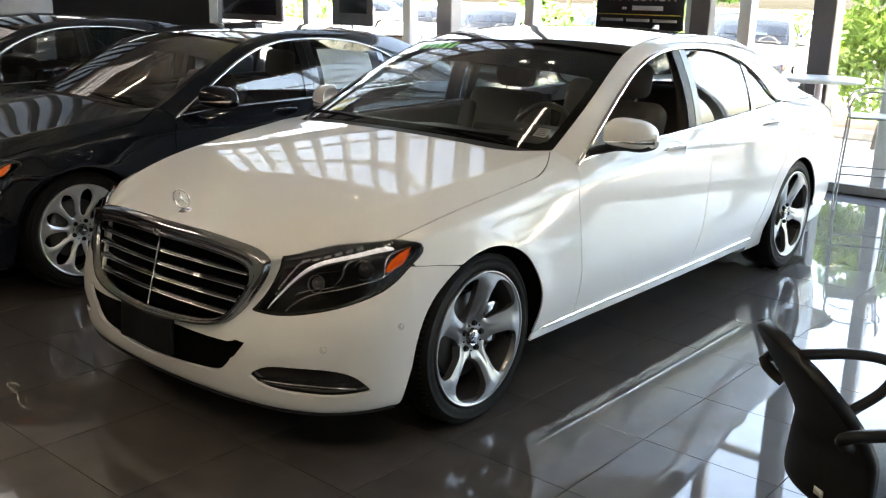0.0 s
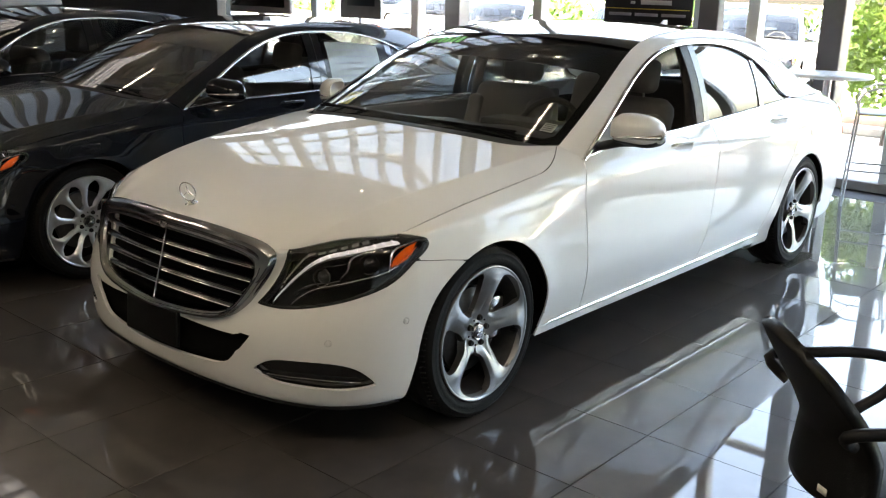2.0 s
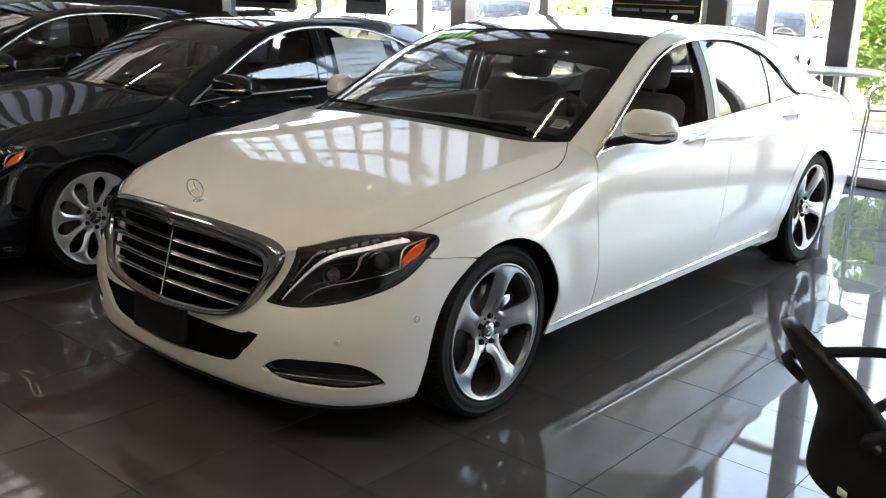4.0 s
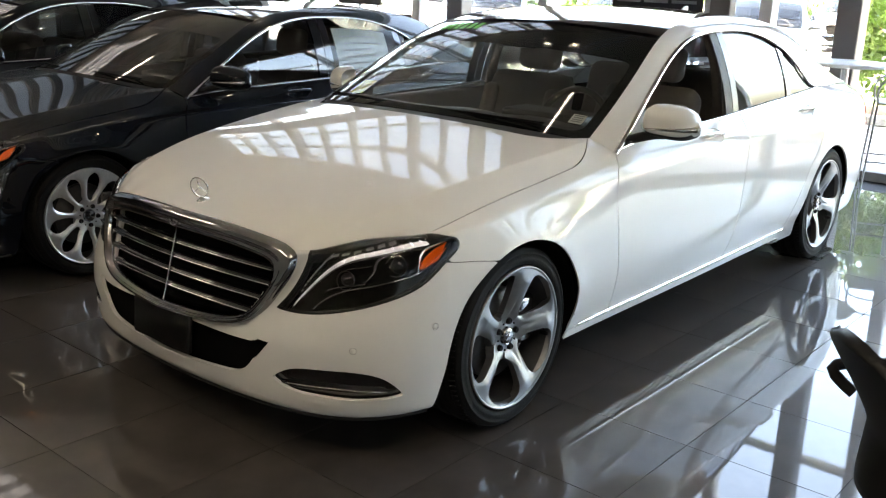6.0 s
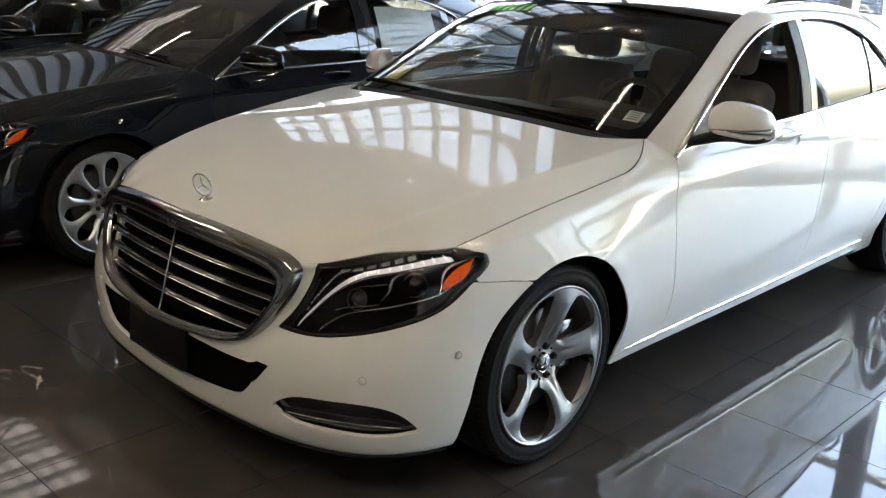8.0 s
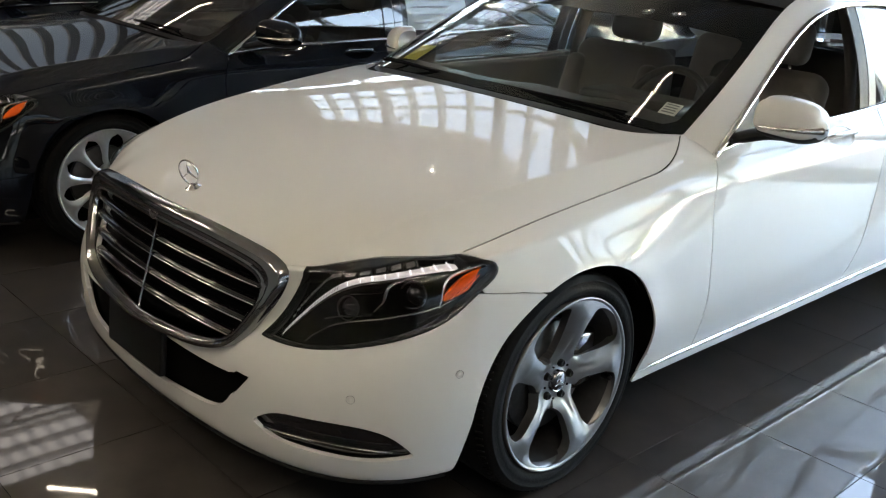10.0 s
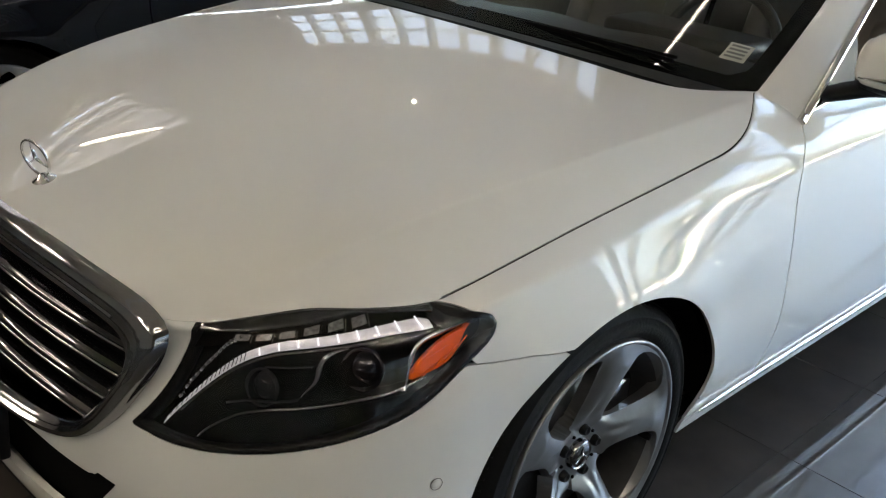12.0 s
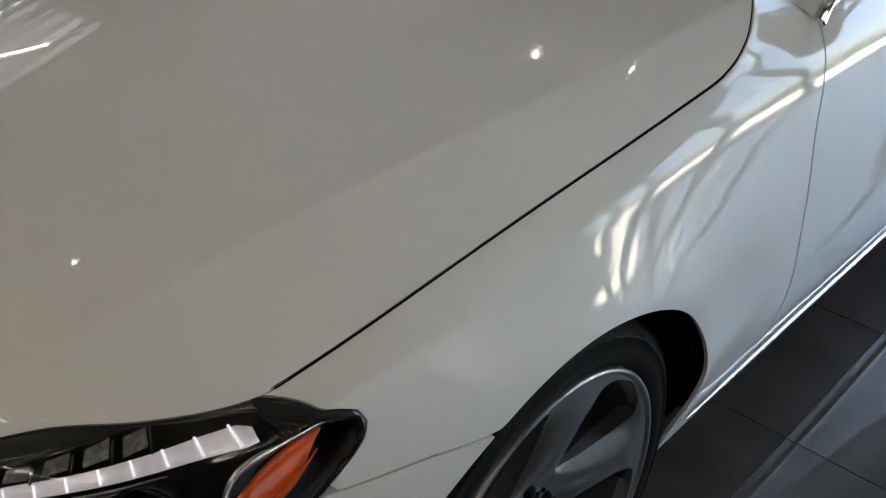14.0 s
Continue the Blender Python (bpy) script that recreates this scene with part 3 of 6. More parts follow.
bonnet_back[:, 2] = bonnet_z(bonnet_back[:, 0], bonnet_back[:, 1])
bonnet_back[-1] = bonnet_side[-1]
BONNET = coons(bonnet_front, bonnet_back, bonnet_mid, bonnet_side)
pp, qq = np.linspace(0, 1, 71)[:, None], np.linspace(0, 1, 121)[None]
nose = (bonnet_front[:, 2] - bonnet_z(bonnet_front[:, 0], bonnet_front[:, 1]))[None]
flankside = (bonnet_side[:, 2] - bonnet_z(bonnet_side[:, 0], bonnet_side[:, 1]))[:, None]
BONNET[:, :, 2] = bonnet_z(BONNET[:, :, 0], BONNET[:, :, 1]) + nose * np.exp(-(pp * 13) ** 1.15) + flankside * np.exp(-((1 - qq) * 15) ** 1.2) * (1 - np.exp(-(pp * 13) ** 1.15))
BONNET = BONNET.transpose(1, 0, 2)
BONNET_N = sheet_normals(BONNET)
if BONNET_N[60, 35, 2] < 0:
    BONNET_N = -BONNET_N
edge = np.ones(BONNET.shape[:2])
edge[-1, :] = -0.7
edge[:, 0] = -0.06
edge[:, -1] = -0.05
# a gap of five millimetres along the wing
fine_side = resample(bonnet_side, 500)
for i in range(60, BONNET.shape[0]):
    away = np.linalg.norm(BONNET[i][:, None] - fine_side[None], axis=2).min(1)
    edge[i] = np.minimum(edge[i], (away - 0.0042) / 0.007)

RAIL_IN = curve3([(0.788, 0.60, 1.004), (0.766, 0.80, 1.109), (0.722, 1.08, 1.257), (0.658, 1.38, 1.387), (0.610, 1.65, 1.440), (0.575, 2.05, 1.465),
                  (0.575, 2.5, 1.450), (0.590, 2.95, 1.385), (0.620, 3.35, 1.245), (0.655, 3.68, 1.105), (0.675, 3.84, 1.045)], 90)
RAIL_OUT = curve3([(0.868, 0.675, 0.949), (0.834, 0.86, 1.053), (0.785, 1.12, 1.205), (0.735, 1.38, 1.325), (0.705, 1.62, 1.385), (0.692, 1.95, 1.405),
                   (0.695, 2.32, 1.385), (0.715, 2.62, 1.315), (0.748, 2.85, 1.200), (0.780, 3.02, 1.085), (0.785, 3.20, 1.052), (0.762, 3.50, 1.048), (0.725, 3.84, 1.040)], 90)
rail = np.stack([RAIL_IN + (RAIL_OUT - RAIL_IN) * w + np.array((0.5, 0, 0.5))[None] * 0.075 * 4 * w * (1 - w) * np.linalg.norm(RAIL_OUT - RAIL_IN, axis=1)[:, None] * 1.3
                 for w in np.linspace(0, 1, 12)], 1)


def crosswise(rail_part, crown, drop=0.0):
    """A sheet from one rail to its mirror image, bowed up by crown."""
    u = np.linspace(-1, 1, 41)
    out = np.empty((len(rail_part), 41, 3))
    for i, (p, c) in enumerate(zip(rail_part, np.broadcast_to(crown, (len(rail_part),)))):
        out[i, :, 0] = p[0] * u
        out[i, :, 1] = p[1] - drop * (1 - u * u)
        out[i, :, 2] = p[2] + c * (1 - u * u)
    return out


k_head, k_tail = int(np.argmax(RAIL_IN[:, 1] > 1.36)), int(np.argmax(RAIL_IN[:, 1] > 2.92))
def sheet_piece(P, flip=False):
    f = grid_faces(*P.shape[:2])
    return list(P.reshape(-1, 3)), [x[::-1] for x in f] if flip else f


glass_rail = RAIL_IN + np.array((0.0, 0.0, -0.004))
bow = np.interp(np.arange(90), [0, 8, k_head], [0.045, 0.055, 0.040])
SCREEN = crosswise(glass_rail[:k_head], bow[:k_head], 0.0)
SCREEN[:, :, 1] -= np.interp(np.arange(k_head), [0, 9, k_head], [0.165, 0.14, 0.07])[:, None] * (1 - np.linspace(-1, 1, 41) ** 2)[None]
ROOF = crosswise(glass_rail[k_head:k_tail], np.interp(np.arange(k_head, k_tail), [k_head, k_head + 8, k_tail], [0.040, 0.036, 0.030]))
ROOF[:, :, 1] -= np.interp(np.arange(k_head, k_tail), [k_head, k_head + 8, k_tail - 8, k_tail], [0.07, 0.0, 0.0, 0.0])[:, None] * (1 - np.linspace(-1, 1, 41) ** 2)[None]
BACKLIGHT = crosswise(glass_rail[k_tail:], np.interp(np.arange(k_tail, 90), [k_tail, 90], [0.030, 0.045]))
BACKLIGHT[:, :, 1] += np.interp(np.arange(k_tail, 90), [k_tail, 90], [0.0, 0.10])[:, None] * (1 - np.linspace(-1, 1, 41) ** 2)[None]


def window_sheet(y0, y1, n=30, inset=0.012):
    """The side glass between the belt and the window frame."""
    ys = np.linspace(y0, y1, n)
    o = np.argsort(RAIL_OUT[:, 1])
    tx, tz = np.interp(ys, RAIL_OUT[o, 1], RAIL_OUT[o, 0]), np.interp(ys, RAIL_OUT[o, 1], RAIL_OUT[o, 2])
    flank = (stations > 0.6) & (stations < 3.4)
    bx, bz = np.interp(ys, BELT[flank, 1], BELT[flank, 0]), np.interp(ys, BELT[flank, 1], BELT[flank, 2])
    bz = bz + 0.010
    bx = bx - 0.004
    tz = np.maximum(tz, bz + 0.002)
    w = np.linspace(0, 1, 12)[None, :, None]
    b, t = np.stack([bx, ys, bz], 1)[:, None], np.stack([tx, ys, tz], 1)[:, None]
    P = b + (t - b) * w
    P[:, :, 0] += (0.05 * 4 * (w * (1 - w))[:, :, 0]) * np.clip((tz - bz)[:, None], 0, 0.4) - inset
    return P


# ---- wheels, lamps, grille and cabin ----
def soft_block(size, centre, bevel, turn=None, puff=0.0):
    bm = slab(size, (0, 0, 0), bevel, 4)
    if turn:
        bmesh.ops.transform(bm, matrix=turn, verts=bm.verts)
    bmesh.ops.translate(bm, vec=centre, verts=bm.verts)
    return bm


def wheel_disc(spokes, narrow, twist, r0=0.066, r1=0.266):
    """The face of a rim: a disc with one opening between each two spokes, dished towards the hub; each spoke leans to one side."""
    nr, nt = 44, 300
    r = np.linspace(r0 * 0.3, r1, nr)[:, None]
    t = np.linspace(0, 2 * math.pi, nt)[None]
    half = math.pi / spokes
    phi = (t - twist * (r - 0.18) + half) % (2 * half) - half
    if spokes < 8:
        w = hermite([0, 0.086, 0.096, 0.118, 0.15, 0.20, 0.235, 0.252, 0.2605, 0.28], [-0.3, 0.0, 0.30, 0.52, 0.61, 0.67, 0.62, 0.44, 0.0, -1.2])(r) * half * narrow
        dish = hermite([0, 0.058, 0.085, 0.13, 0.20, 0.262], [-0.034, -0.034, -0.029, -0.017, -0.003, 0.010])(r)
    else:
        w = hermite([0, 0.076, 0.10, 0.14, 0.19, 0.225, 0.248, 0.28], [-0.3, 0.0, 0.50, 0.58, 0.56, 0.40, 0.0, -0.8])(r) * half * narrow
        dish = hermite([0, 0.06, 0.11, 0.20, 0.262], [-0.012, -0.012, -0.010, 0.006, 0.012])(r)
    hole = (np.abs(phi) - w) * r
    spoke = np.clip((np.abs(phi) - w) / (half - np.maximum(w, 0) + 1e-6), 0, 1)
    fade = np.clip((r - 0.06) / 0.05, 0, 1) * np.clip((0.262 - r) / 0.05, 0, 1)
    lean = np.where(phi > 0, 1 - spoke, spoke - 1) * 0.009 if spokes < 8 else 0 * phi
    groove = 0.006 * np.exp(-((1 - spoke) / 0.22) ** 2) * np.exp(-((r - 0.10) / 0.035) ** 2) if spokes < 8 else 0 * phi
    depth = dish + fade * (0.011 * (1 - (1 - spoke) ** 2.2) + lean - groove)
    P = np.stack([depth, r * np.cos(t), r * np.sin(t)], 2)
    N = sheet_normals(P)
    N = N * np.sign(N[:, :, 0].mean())
    return trimmed(P, hole, 0.034, N)


def wheel(parent, m, spokes=5, narrow=1.0, twist=-0.5, turn=0.0, rim=RIM_SILVER):
    """One wheel; its outer face looks along +x."""
    w = part("wheel", lathe([(0.251, -0.012), (0.258, 0.006), (0.266, 0.0145), (0.270, 0.0155), (0.2725, 0.011), (0.273, 0.0), (0.268, -0.01)], 84),
             rim, parent)
    w.matrix_local = m
    part("rim_barrel", lathe([(0.264, -0.19), (0.254, -0.18), (0.242, -0.12), (0.246, -0.03), (0.251, -0.012)], 72), SHADED_BARREL, w, "dull grey rim barrel")
    tyre = [(0.262, -0.205), (0.302, -0.218), (0.331, -0.212), (0.344, -0.195), (0.347, -0.17), (0.3435, -0.160), (0.3435, -0.150), (0.348, -0.146), (0.349, -0.105),
            (0.3445, -0.102), (0.3445, -0.092), (0.349, -0.088), (0.348, -0.045), (0.3435, -0.042), (0.3435, -0.032), (0.346, -0.027), (0.341, -0.007), (0.333, 0.004), (0.324, 0.008),
            (0.3225, 0.0105), (0.318, 0.0115), (0.3165, 0.0095), (0.302, 0.014), (0.288, 0.0125), (0.278, 0.007), (0.2735, 0.002), (0.268, -0.006)]
    ty = part("tyre", lathe(tyre, 84), RUBBER, w, "black low-profile rubber tyre")
    blocks = [sweep([(-0.004, 0.3425 * math.cos(q), 0.3425 * math.sin(q)), (-0.026, 0.3478 * math.cos(q + 0.012), 0.3478 * math.sin(q + 0.012))], 0.0028, 4) for q in np.linspace(0, 2 * math.pi, 96, endpoint=False)]
    part("tread_shoulder", joined(*blocks), RUBBER, ty)
    disc = part("rim_face", wheel_disc(spokes, narrow, twist), rim, w, "silver alloy rim face with curved spokes")
    disc.rotation_euler = (turn, 0, 0)
    sharp(disc, 40)
    hub = -0.030 if spokes < 8 else -0.008
    cap = part("hub_cap", lathe([(0.0, 0.010), (0.024, 0.010), (0.0285, 0.008), (0.032, 0.010), (0.035, 0.006), (0.037, -0.01)], 32, centre=(hub, 0, 0)), DARK_CHROME, w)
    sharp(cap, 40)
    mark = [((0, 0, 0), (0, 0.022 * math.cos(q), 0.022 * math.sin(q))) for q in (math.pi / 2, math.pi * 7 / 6, math.pi * 11 / 6)]
    part("hub_mark", joined(*[sweep(np.array(q) + (hub + 0.0115, 0, 0), [0.0026, 0.0010], 6) for q in mark]), CHROME, cap)
    for k in range(5):
        q = turn + math.pi / spokes + 2 * math.pi * k / 5
        c = (hub - 0.002, 0.056 * math.cos(q), 0.056 * math.sin(q))
        part("wheel_bolt", lathe([(0.0, 0.009), (0.006, 0.009), (0.0085, 0.012), (0.0105, 0.010), (0.0125, 0.004), (0.0135, -0.01)], 12, centre=c), BLACK_PLASTIC, w)
        q += math.pi / 5
        part("hub_hole", lathe([(0.0, 0.0045), (0.0036, 0.0045), (0.0042, 0.001)], 10, centre=(hub - 0.001, 0.056 * math.cos(q), 0.056 * math.sin(q))), SHADOW_BLACK, w)
    q = turn - 0.98
    part("tyre_valve", lathe([(0.0, 0.022), (0.0075, 0.021), (0.009, 0.012), (0.010, -0.01)], 14, centre=(-0.020, 0.236 * math.cos(q), 0.236 * math.sin(q))), BLACK_PLASTIC, w)
    part("brake_disc", lathe([(0.06, -0.068), (0.172, -0.068), (0.174, -0.072), (0.174, -0.095), (0.06, -0.098)], 48), DISC_STEEL, w)
    part("brake_caliper", soft_block((0.05, 0.095, 0.19), (-0.070, 0.150, 0.02), 0.018), DARK_CHROME, w)
    # a near-black disc stands in for the shade behind the spokes
    part("rim_shade", lathe([(0.02, -0.125), (0.25, -0.125), (0.25, -0.15)], 40), SHADOW_BLACK, w)
    return w


def grille_point(x, z, out=0.0):
    return (x, -0.905 + 0.27 * (z - 0.46) + 0.24 * x * x - out, z)


def grille_ring():
    o = outline([(0, 0.800), (0.25, 0.796), (0.44, 0.778), (0.525, 0.757), (0.553, 0.735), (0.555, 0.70), (0.522, 0.62), (0.478, 0.55), (0.440, 0.512), (0.39, 0.490), (0.25, 0.470), (0, 0.458)], n=64)
    i = outline([(0, 0.738), (0.25, 0.733), (0.42, 0.716), (0.470, 0.700), (0.488, 0.678), (0.487, 0.655), (0.462, 0.60), (0.432, 0.553), (0.408, 0.530), (0.37, 0.514), (0.25, 0.496), (0, 0.484)], n=64)
    return np.concatenate([o, [(0, 0.458)]]), np.concatenate([i, [(0, 0.484)]])


def grille(parent, detail=True):
    o, i = grille_ring()
    rows = [(0.0, -0.012), (0.02, 0.006), (0.14, 0.017), (0.45, 0.019), (0.62, 0.012), (0.70, 0.014), (0.92, 0.008), (1.0, -0.004), (1.0, -0.045)]
    P = np.array([[grille_point(*(a + (b - a) * w), out) for w, out in rows] for a, b in zip(o, i)])
    half = sheet_piece(P)
    g = sharp(part("grille", joined(half, mirrored(half)), DIMMED_CHROME, parent, "wide polished chrome grille surround"), 50)
    back = np.array([[grille_point(*(np.array((0, 0.6)) * (1 - w) + b * w), -0.045) for w in np.linspace(0, 1, 6)] for b in i])
    half = sheet_piece(back, True)
    part("grille_mesh", joined(half, mirrored(half)), SHADOW_BLACK, g, "black backing behind the slats")
    if not detail:
        return
    for z in (0.540, 0.590, 0.640, 0.688):
        wide = max(x for x, zz in i if abs(zz - z) < 0.03) - 0.004
        xs = np.linspace(-wide, wide, 33)
        line = [grille_point(x, z + 0.010 * (1 - (x / wide) ** 2) - 0.012, -0.022) for x in xs]
        blade = [np.array(p) for p in line]
        v, f = [], []
        prof = [(-0.004, 0.010), (0.010, 0.006), (0.013, 0.0), (0.010, -0.006), (-0.02, -0.010), (-0.02, 0.012)]
        for p in blade:
            v += [(p[0], p[1] - d, p[2] + h) for d, h in prof]
        n = len(prof)
        f = [(a * n + b, (a + 1) * n + b, (a + 1) * n + (b + 1) % n, a * n + (b + 1) % n) for a in range(len(blade) - 1) for b in range(n)]
        s = part("slat", (v, f), GLOSS_BLACK, g, "gloss black slat with a chrome edge")
        part("slat_edge", sweep(np.array(line) + (0, -0.0115, -0.003), 0.0034, 6), CHROME, s)
    part("centre_bar", sweep([grille_point(0, z, -0.006) for z in np.linspace(0.478, 0.742, 10)], 0.0042, 8), DARK_CHROME, g)
    part("grille_badge", lathe([(0, 0.0), (0.016, 0.0), (0.020, -0.003), (0.024, 0.0), (0.026, -0.006)], 28, "z"), CHROME, g).matrix_local = pose(0, -0.838, 0.768, 78, 0, 0)


GUIDE_A = [-0.980, -0.972, -0.927, -0.897, -0.860, -0.83, -0.80, -0.755, -0.695, -0.635, -0.575, -0.515, -0.455]
GUIDE_Z = [0.580, 0.591, 0.640, 0.668, 0.696, 0.714, 0.728, 0.744, 0.757, 0.768, 0.778, 0.787, 0.7935]
guide_z = hermite(GUIDE_A, GUIDE_Z)


def lamp(parent, side, guide=LED_GUIDE):
    inner = SKIN - SKIN_N * 0.034
    face = trimmed(SKIN + SKIN_N * 0.001, in_lamp - GAP, 0.012, SKIN_N)
    box = trimmed(inner, in_lamp, 0.0, SKIN_N)
    wall = trimmed(SKIN, np.minimum(in_lamp - 0.001, 0.010 - in_lamp), 0.034, SKIN_N)
    flip = (lambda p: p) if side > 0 else mirrored
    lit = guide is LED_GUIDE
    h = part("headlight", flip(joined(box, wall)), LAMP_HOUSING, parent, "black headlight with a white light guide under a clear lens")
    part("lens", flip(face), LENS, h, "clear lens").visible_shadow = False
    # the guide: a flat ribbon that is finely ribbed on its steep run and cut into blocks on its upper run
    a = np.linspace(GUIDE_A[0], GUIDE_A[-1], 70)
    tall = np.interp(a, [-0.98, -0.90, -0.80, -0.60, -0.47, -0.455], [0.006, 0.0075, 0.0080, 0.0070, 0.0055, 0.003])
    ribbon = np.stack([on_skin(a + 0.25 * tall * k, guide_z(a) + tall * k, -0.013 - 0.004 * abs(k)) for k in (-1, -0.5, 0.5, 1)], 1)
    part("light_guide", flip(sheet_piece(ribbon)), guide, h, "white daytime light guide" if lit else "")
    fine = list(np.arange(-0.975, -0.83, 0.0085)) + list(np.arange(-0.80, -0.46, 0.0405))
    for k, q in enumerate(fine):
        z, d = float(guide_z(q)), 0.0062 if q < -0.82 else 0.0055
        lean = 0.0015 if q < -0.82 else -0.0015
        p = on_skin([q + lean, q - lean], [z + d, z - d], -0.0115)
        part("guide_rib", flip(sweep(p, 0.0008 if q < -0.82 else 0.0016, 5)), LAMP_METAL if q < -0.82 else GUIDE_EDGE, h)
    edge_a = np.linspace(-0.95, -0.56, 30)
    part("guide_edge", flip(sweep(on_skin(edge_a, guide_z(edge_a) - 0.0125, -0.014), 0.0022, 6)), DARK_CHROME, h)
    # a dim stepped reflector runs along the outside of the guide
    for k in range(14):
        q = -0.962 + 0.0085 * k
        z = float(np.interp(q, [-0.972, -0.95, -0.92, -0.882, -0.85], [0.602, 0.645, 0.681, 0.718, 0.737]))
        p = on_skin([q, q + 0.0065], [z, z + 0.0075], -0.017)
        part("reflector_step", flip(sweep(p, 0.0052, 4, 0.6)), BLOCK_GLASS, h)
    for k, (q, z) in enumerate(((-0.842, 0.7405), (-0.795, 0.7495), (-0.745, 0.7605), (-0.693, 0.7715), (-0.641, 0.7805), (-0.590, 0.788))):
        d = 0.0165
        P = np.array([on_skin([q - d, q + d], [z - 0.0015 + w, z + 0.0055 + w], -0.014 - 0.5 * w) for w in (-0.0055, -0.002, 0.0035, 0.0065)])
        part("reflector_block", flip(sheet_piece(P)), BLOCK_GLASS, h, "clear stepped reflector block")
        part("block_gap", flip(sweep(on_skin([q + d + 0.003, q + d + 0.006], [z - 0.004, z + 0.010], -0.013), 0.0016, 5)), GLOSS_BLACK, h)
    for a0, z0, r in ((-0.795, 0.672, 0.034), (-0.590, 0.722, 0.037)):
        p, nrm = on_skin([a0], [z0], -0.040)[0], on_skin([a0], [z0], 1.0)[0] - on_skin([a0], [z0], 0.0)[0]
        m = Vector(np.array(nrm) + (0, -0.7, 0)).to_track_quat("X", "Z").to_matrix().to_4x4()
        v, f = lathe([(0.0, 0.018), (r * 0.4, 0.015), (r * 0.74, 0.006), (r * 0.78, -0.002), (r * 0.84, 0.012), (r * 0.95, 0.015), (r, 0.006), (r * 1.02, -0.02)], 32)
        part("projector", flip(([tuple(m @ Vector(x) + Vector(p)) for x in v], f)), LAMP_METAL, h, "dark ringed projector barrel")
    for run, thick in ((((-0.862, 0.636), (-0.82, 0.648), (-0.76, 0.655), (-0.716, 0.664)), 0.004), (((-0.79, 0.705), (-0.74, 0.712), (-0.69, 0.720)), 0.003)):
        run = np.array(run)
        part("reflector_shelf", flip(sweep(on_skin(run[:, 0], run[:, 1], -0.022), thick, 6, 0.6)), LAMP_METAL, h)
    fin = np.array([(-0.708, 0.672), (-0.700, 0.681), (-0.682, 0.699), (-0.673, 0.727), (-0.657, 0.743), (-0.618, 0.7555)])
    part("reflector_fin", flip(sweep(curve3(on_skin(fin[:, 0], fin[:, 1], -0.014), 20), np.interp(np.linspace(0, 1, 20), [0, 0.3, 0.7, 1], [0.0015, 0.0050, 0.0065, 0.002]), 8, 0.6)), DARK_CHROME, h, "silver curved fin")
    trim = np.array([(-0.905, 0.574), (-0.897, 0.583), (-0.867, 0.605), (-0.837, 0.622), (-0.80, 0.635), (-0.74, 0.648), (-0.687, 0.657), (-0.612, 0.672), (-0.537, 0.688), (-0.480, 0.710)])
    part("trim_line", flip(sweep(curve3(on_skin(trim[:, 0], trim[:, 1], -0.016), 40), 0.0026, 6)), DARK_CHROME, h)
    amber = outline([(-0.517, 0.704), (-0.500, 0.727), (-0.477, 0.747), (-0.447, 0.766), (-0.393, 0.785)], [(-0.393, 0.785), (-0.410, 0.768), (-0.432, 0.738), (-0.470, 0.7185), (-0.517, 0.704)])
    am = part("amber_reflector", flip(trimmed(SKIN - SKIN_N * 0.010, inside(amber, SKIN_A, SKIN_Z), 0.014, SKIN_N)), AMBER, h, "orange side reflector")
    for k in range(4):
        q = -0.490 + 0.021 * k
        part("reflector_rib", flip(sweep(on_skin([q, q + 0.024], [0.712 + 0.0115 * k, 0.729 + 0.0125 * k], -0.0085), 0.0013, 5)), AMBER, am)
    chrome = np.array([(-0.522, 0.690), (-0.516, 0.709), (-0.508, 0.736), (-0.495, 0.757), (-0.447, 0.778), (-0.384, 0.792)])
    part("indicator_trim", flip(sweep(curve3(on_skin(chrome[:, 0], chrome[:, 1], -0.0095), 24), [0.0022] * 6 + [0.0042] * 10 + [0.0026] * 8, 6)), CHROME, h)
    part("lamp_brow", flip(trimmed(SKIN - SKIN_N * 0.004, np.minimum(in_lamp - 0.002, SKIN_Z - np.interp(SKIN_A, [-1.0, -0.90, -0.842, -0.745, -0.59, -0.46, -0.40], [0.720, 0.742, 0.7545, 0.7735, 0.7975, 0.8015, 0.800])), 0.01, SKIN_N)), GLOSS_BLACK, h)


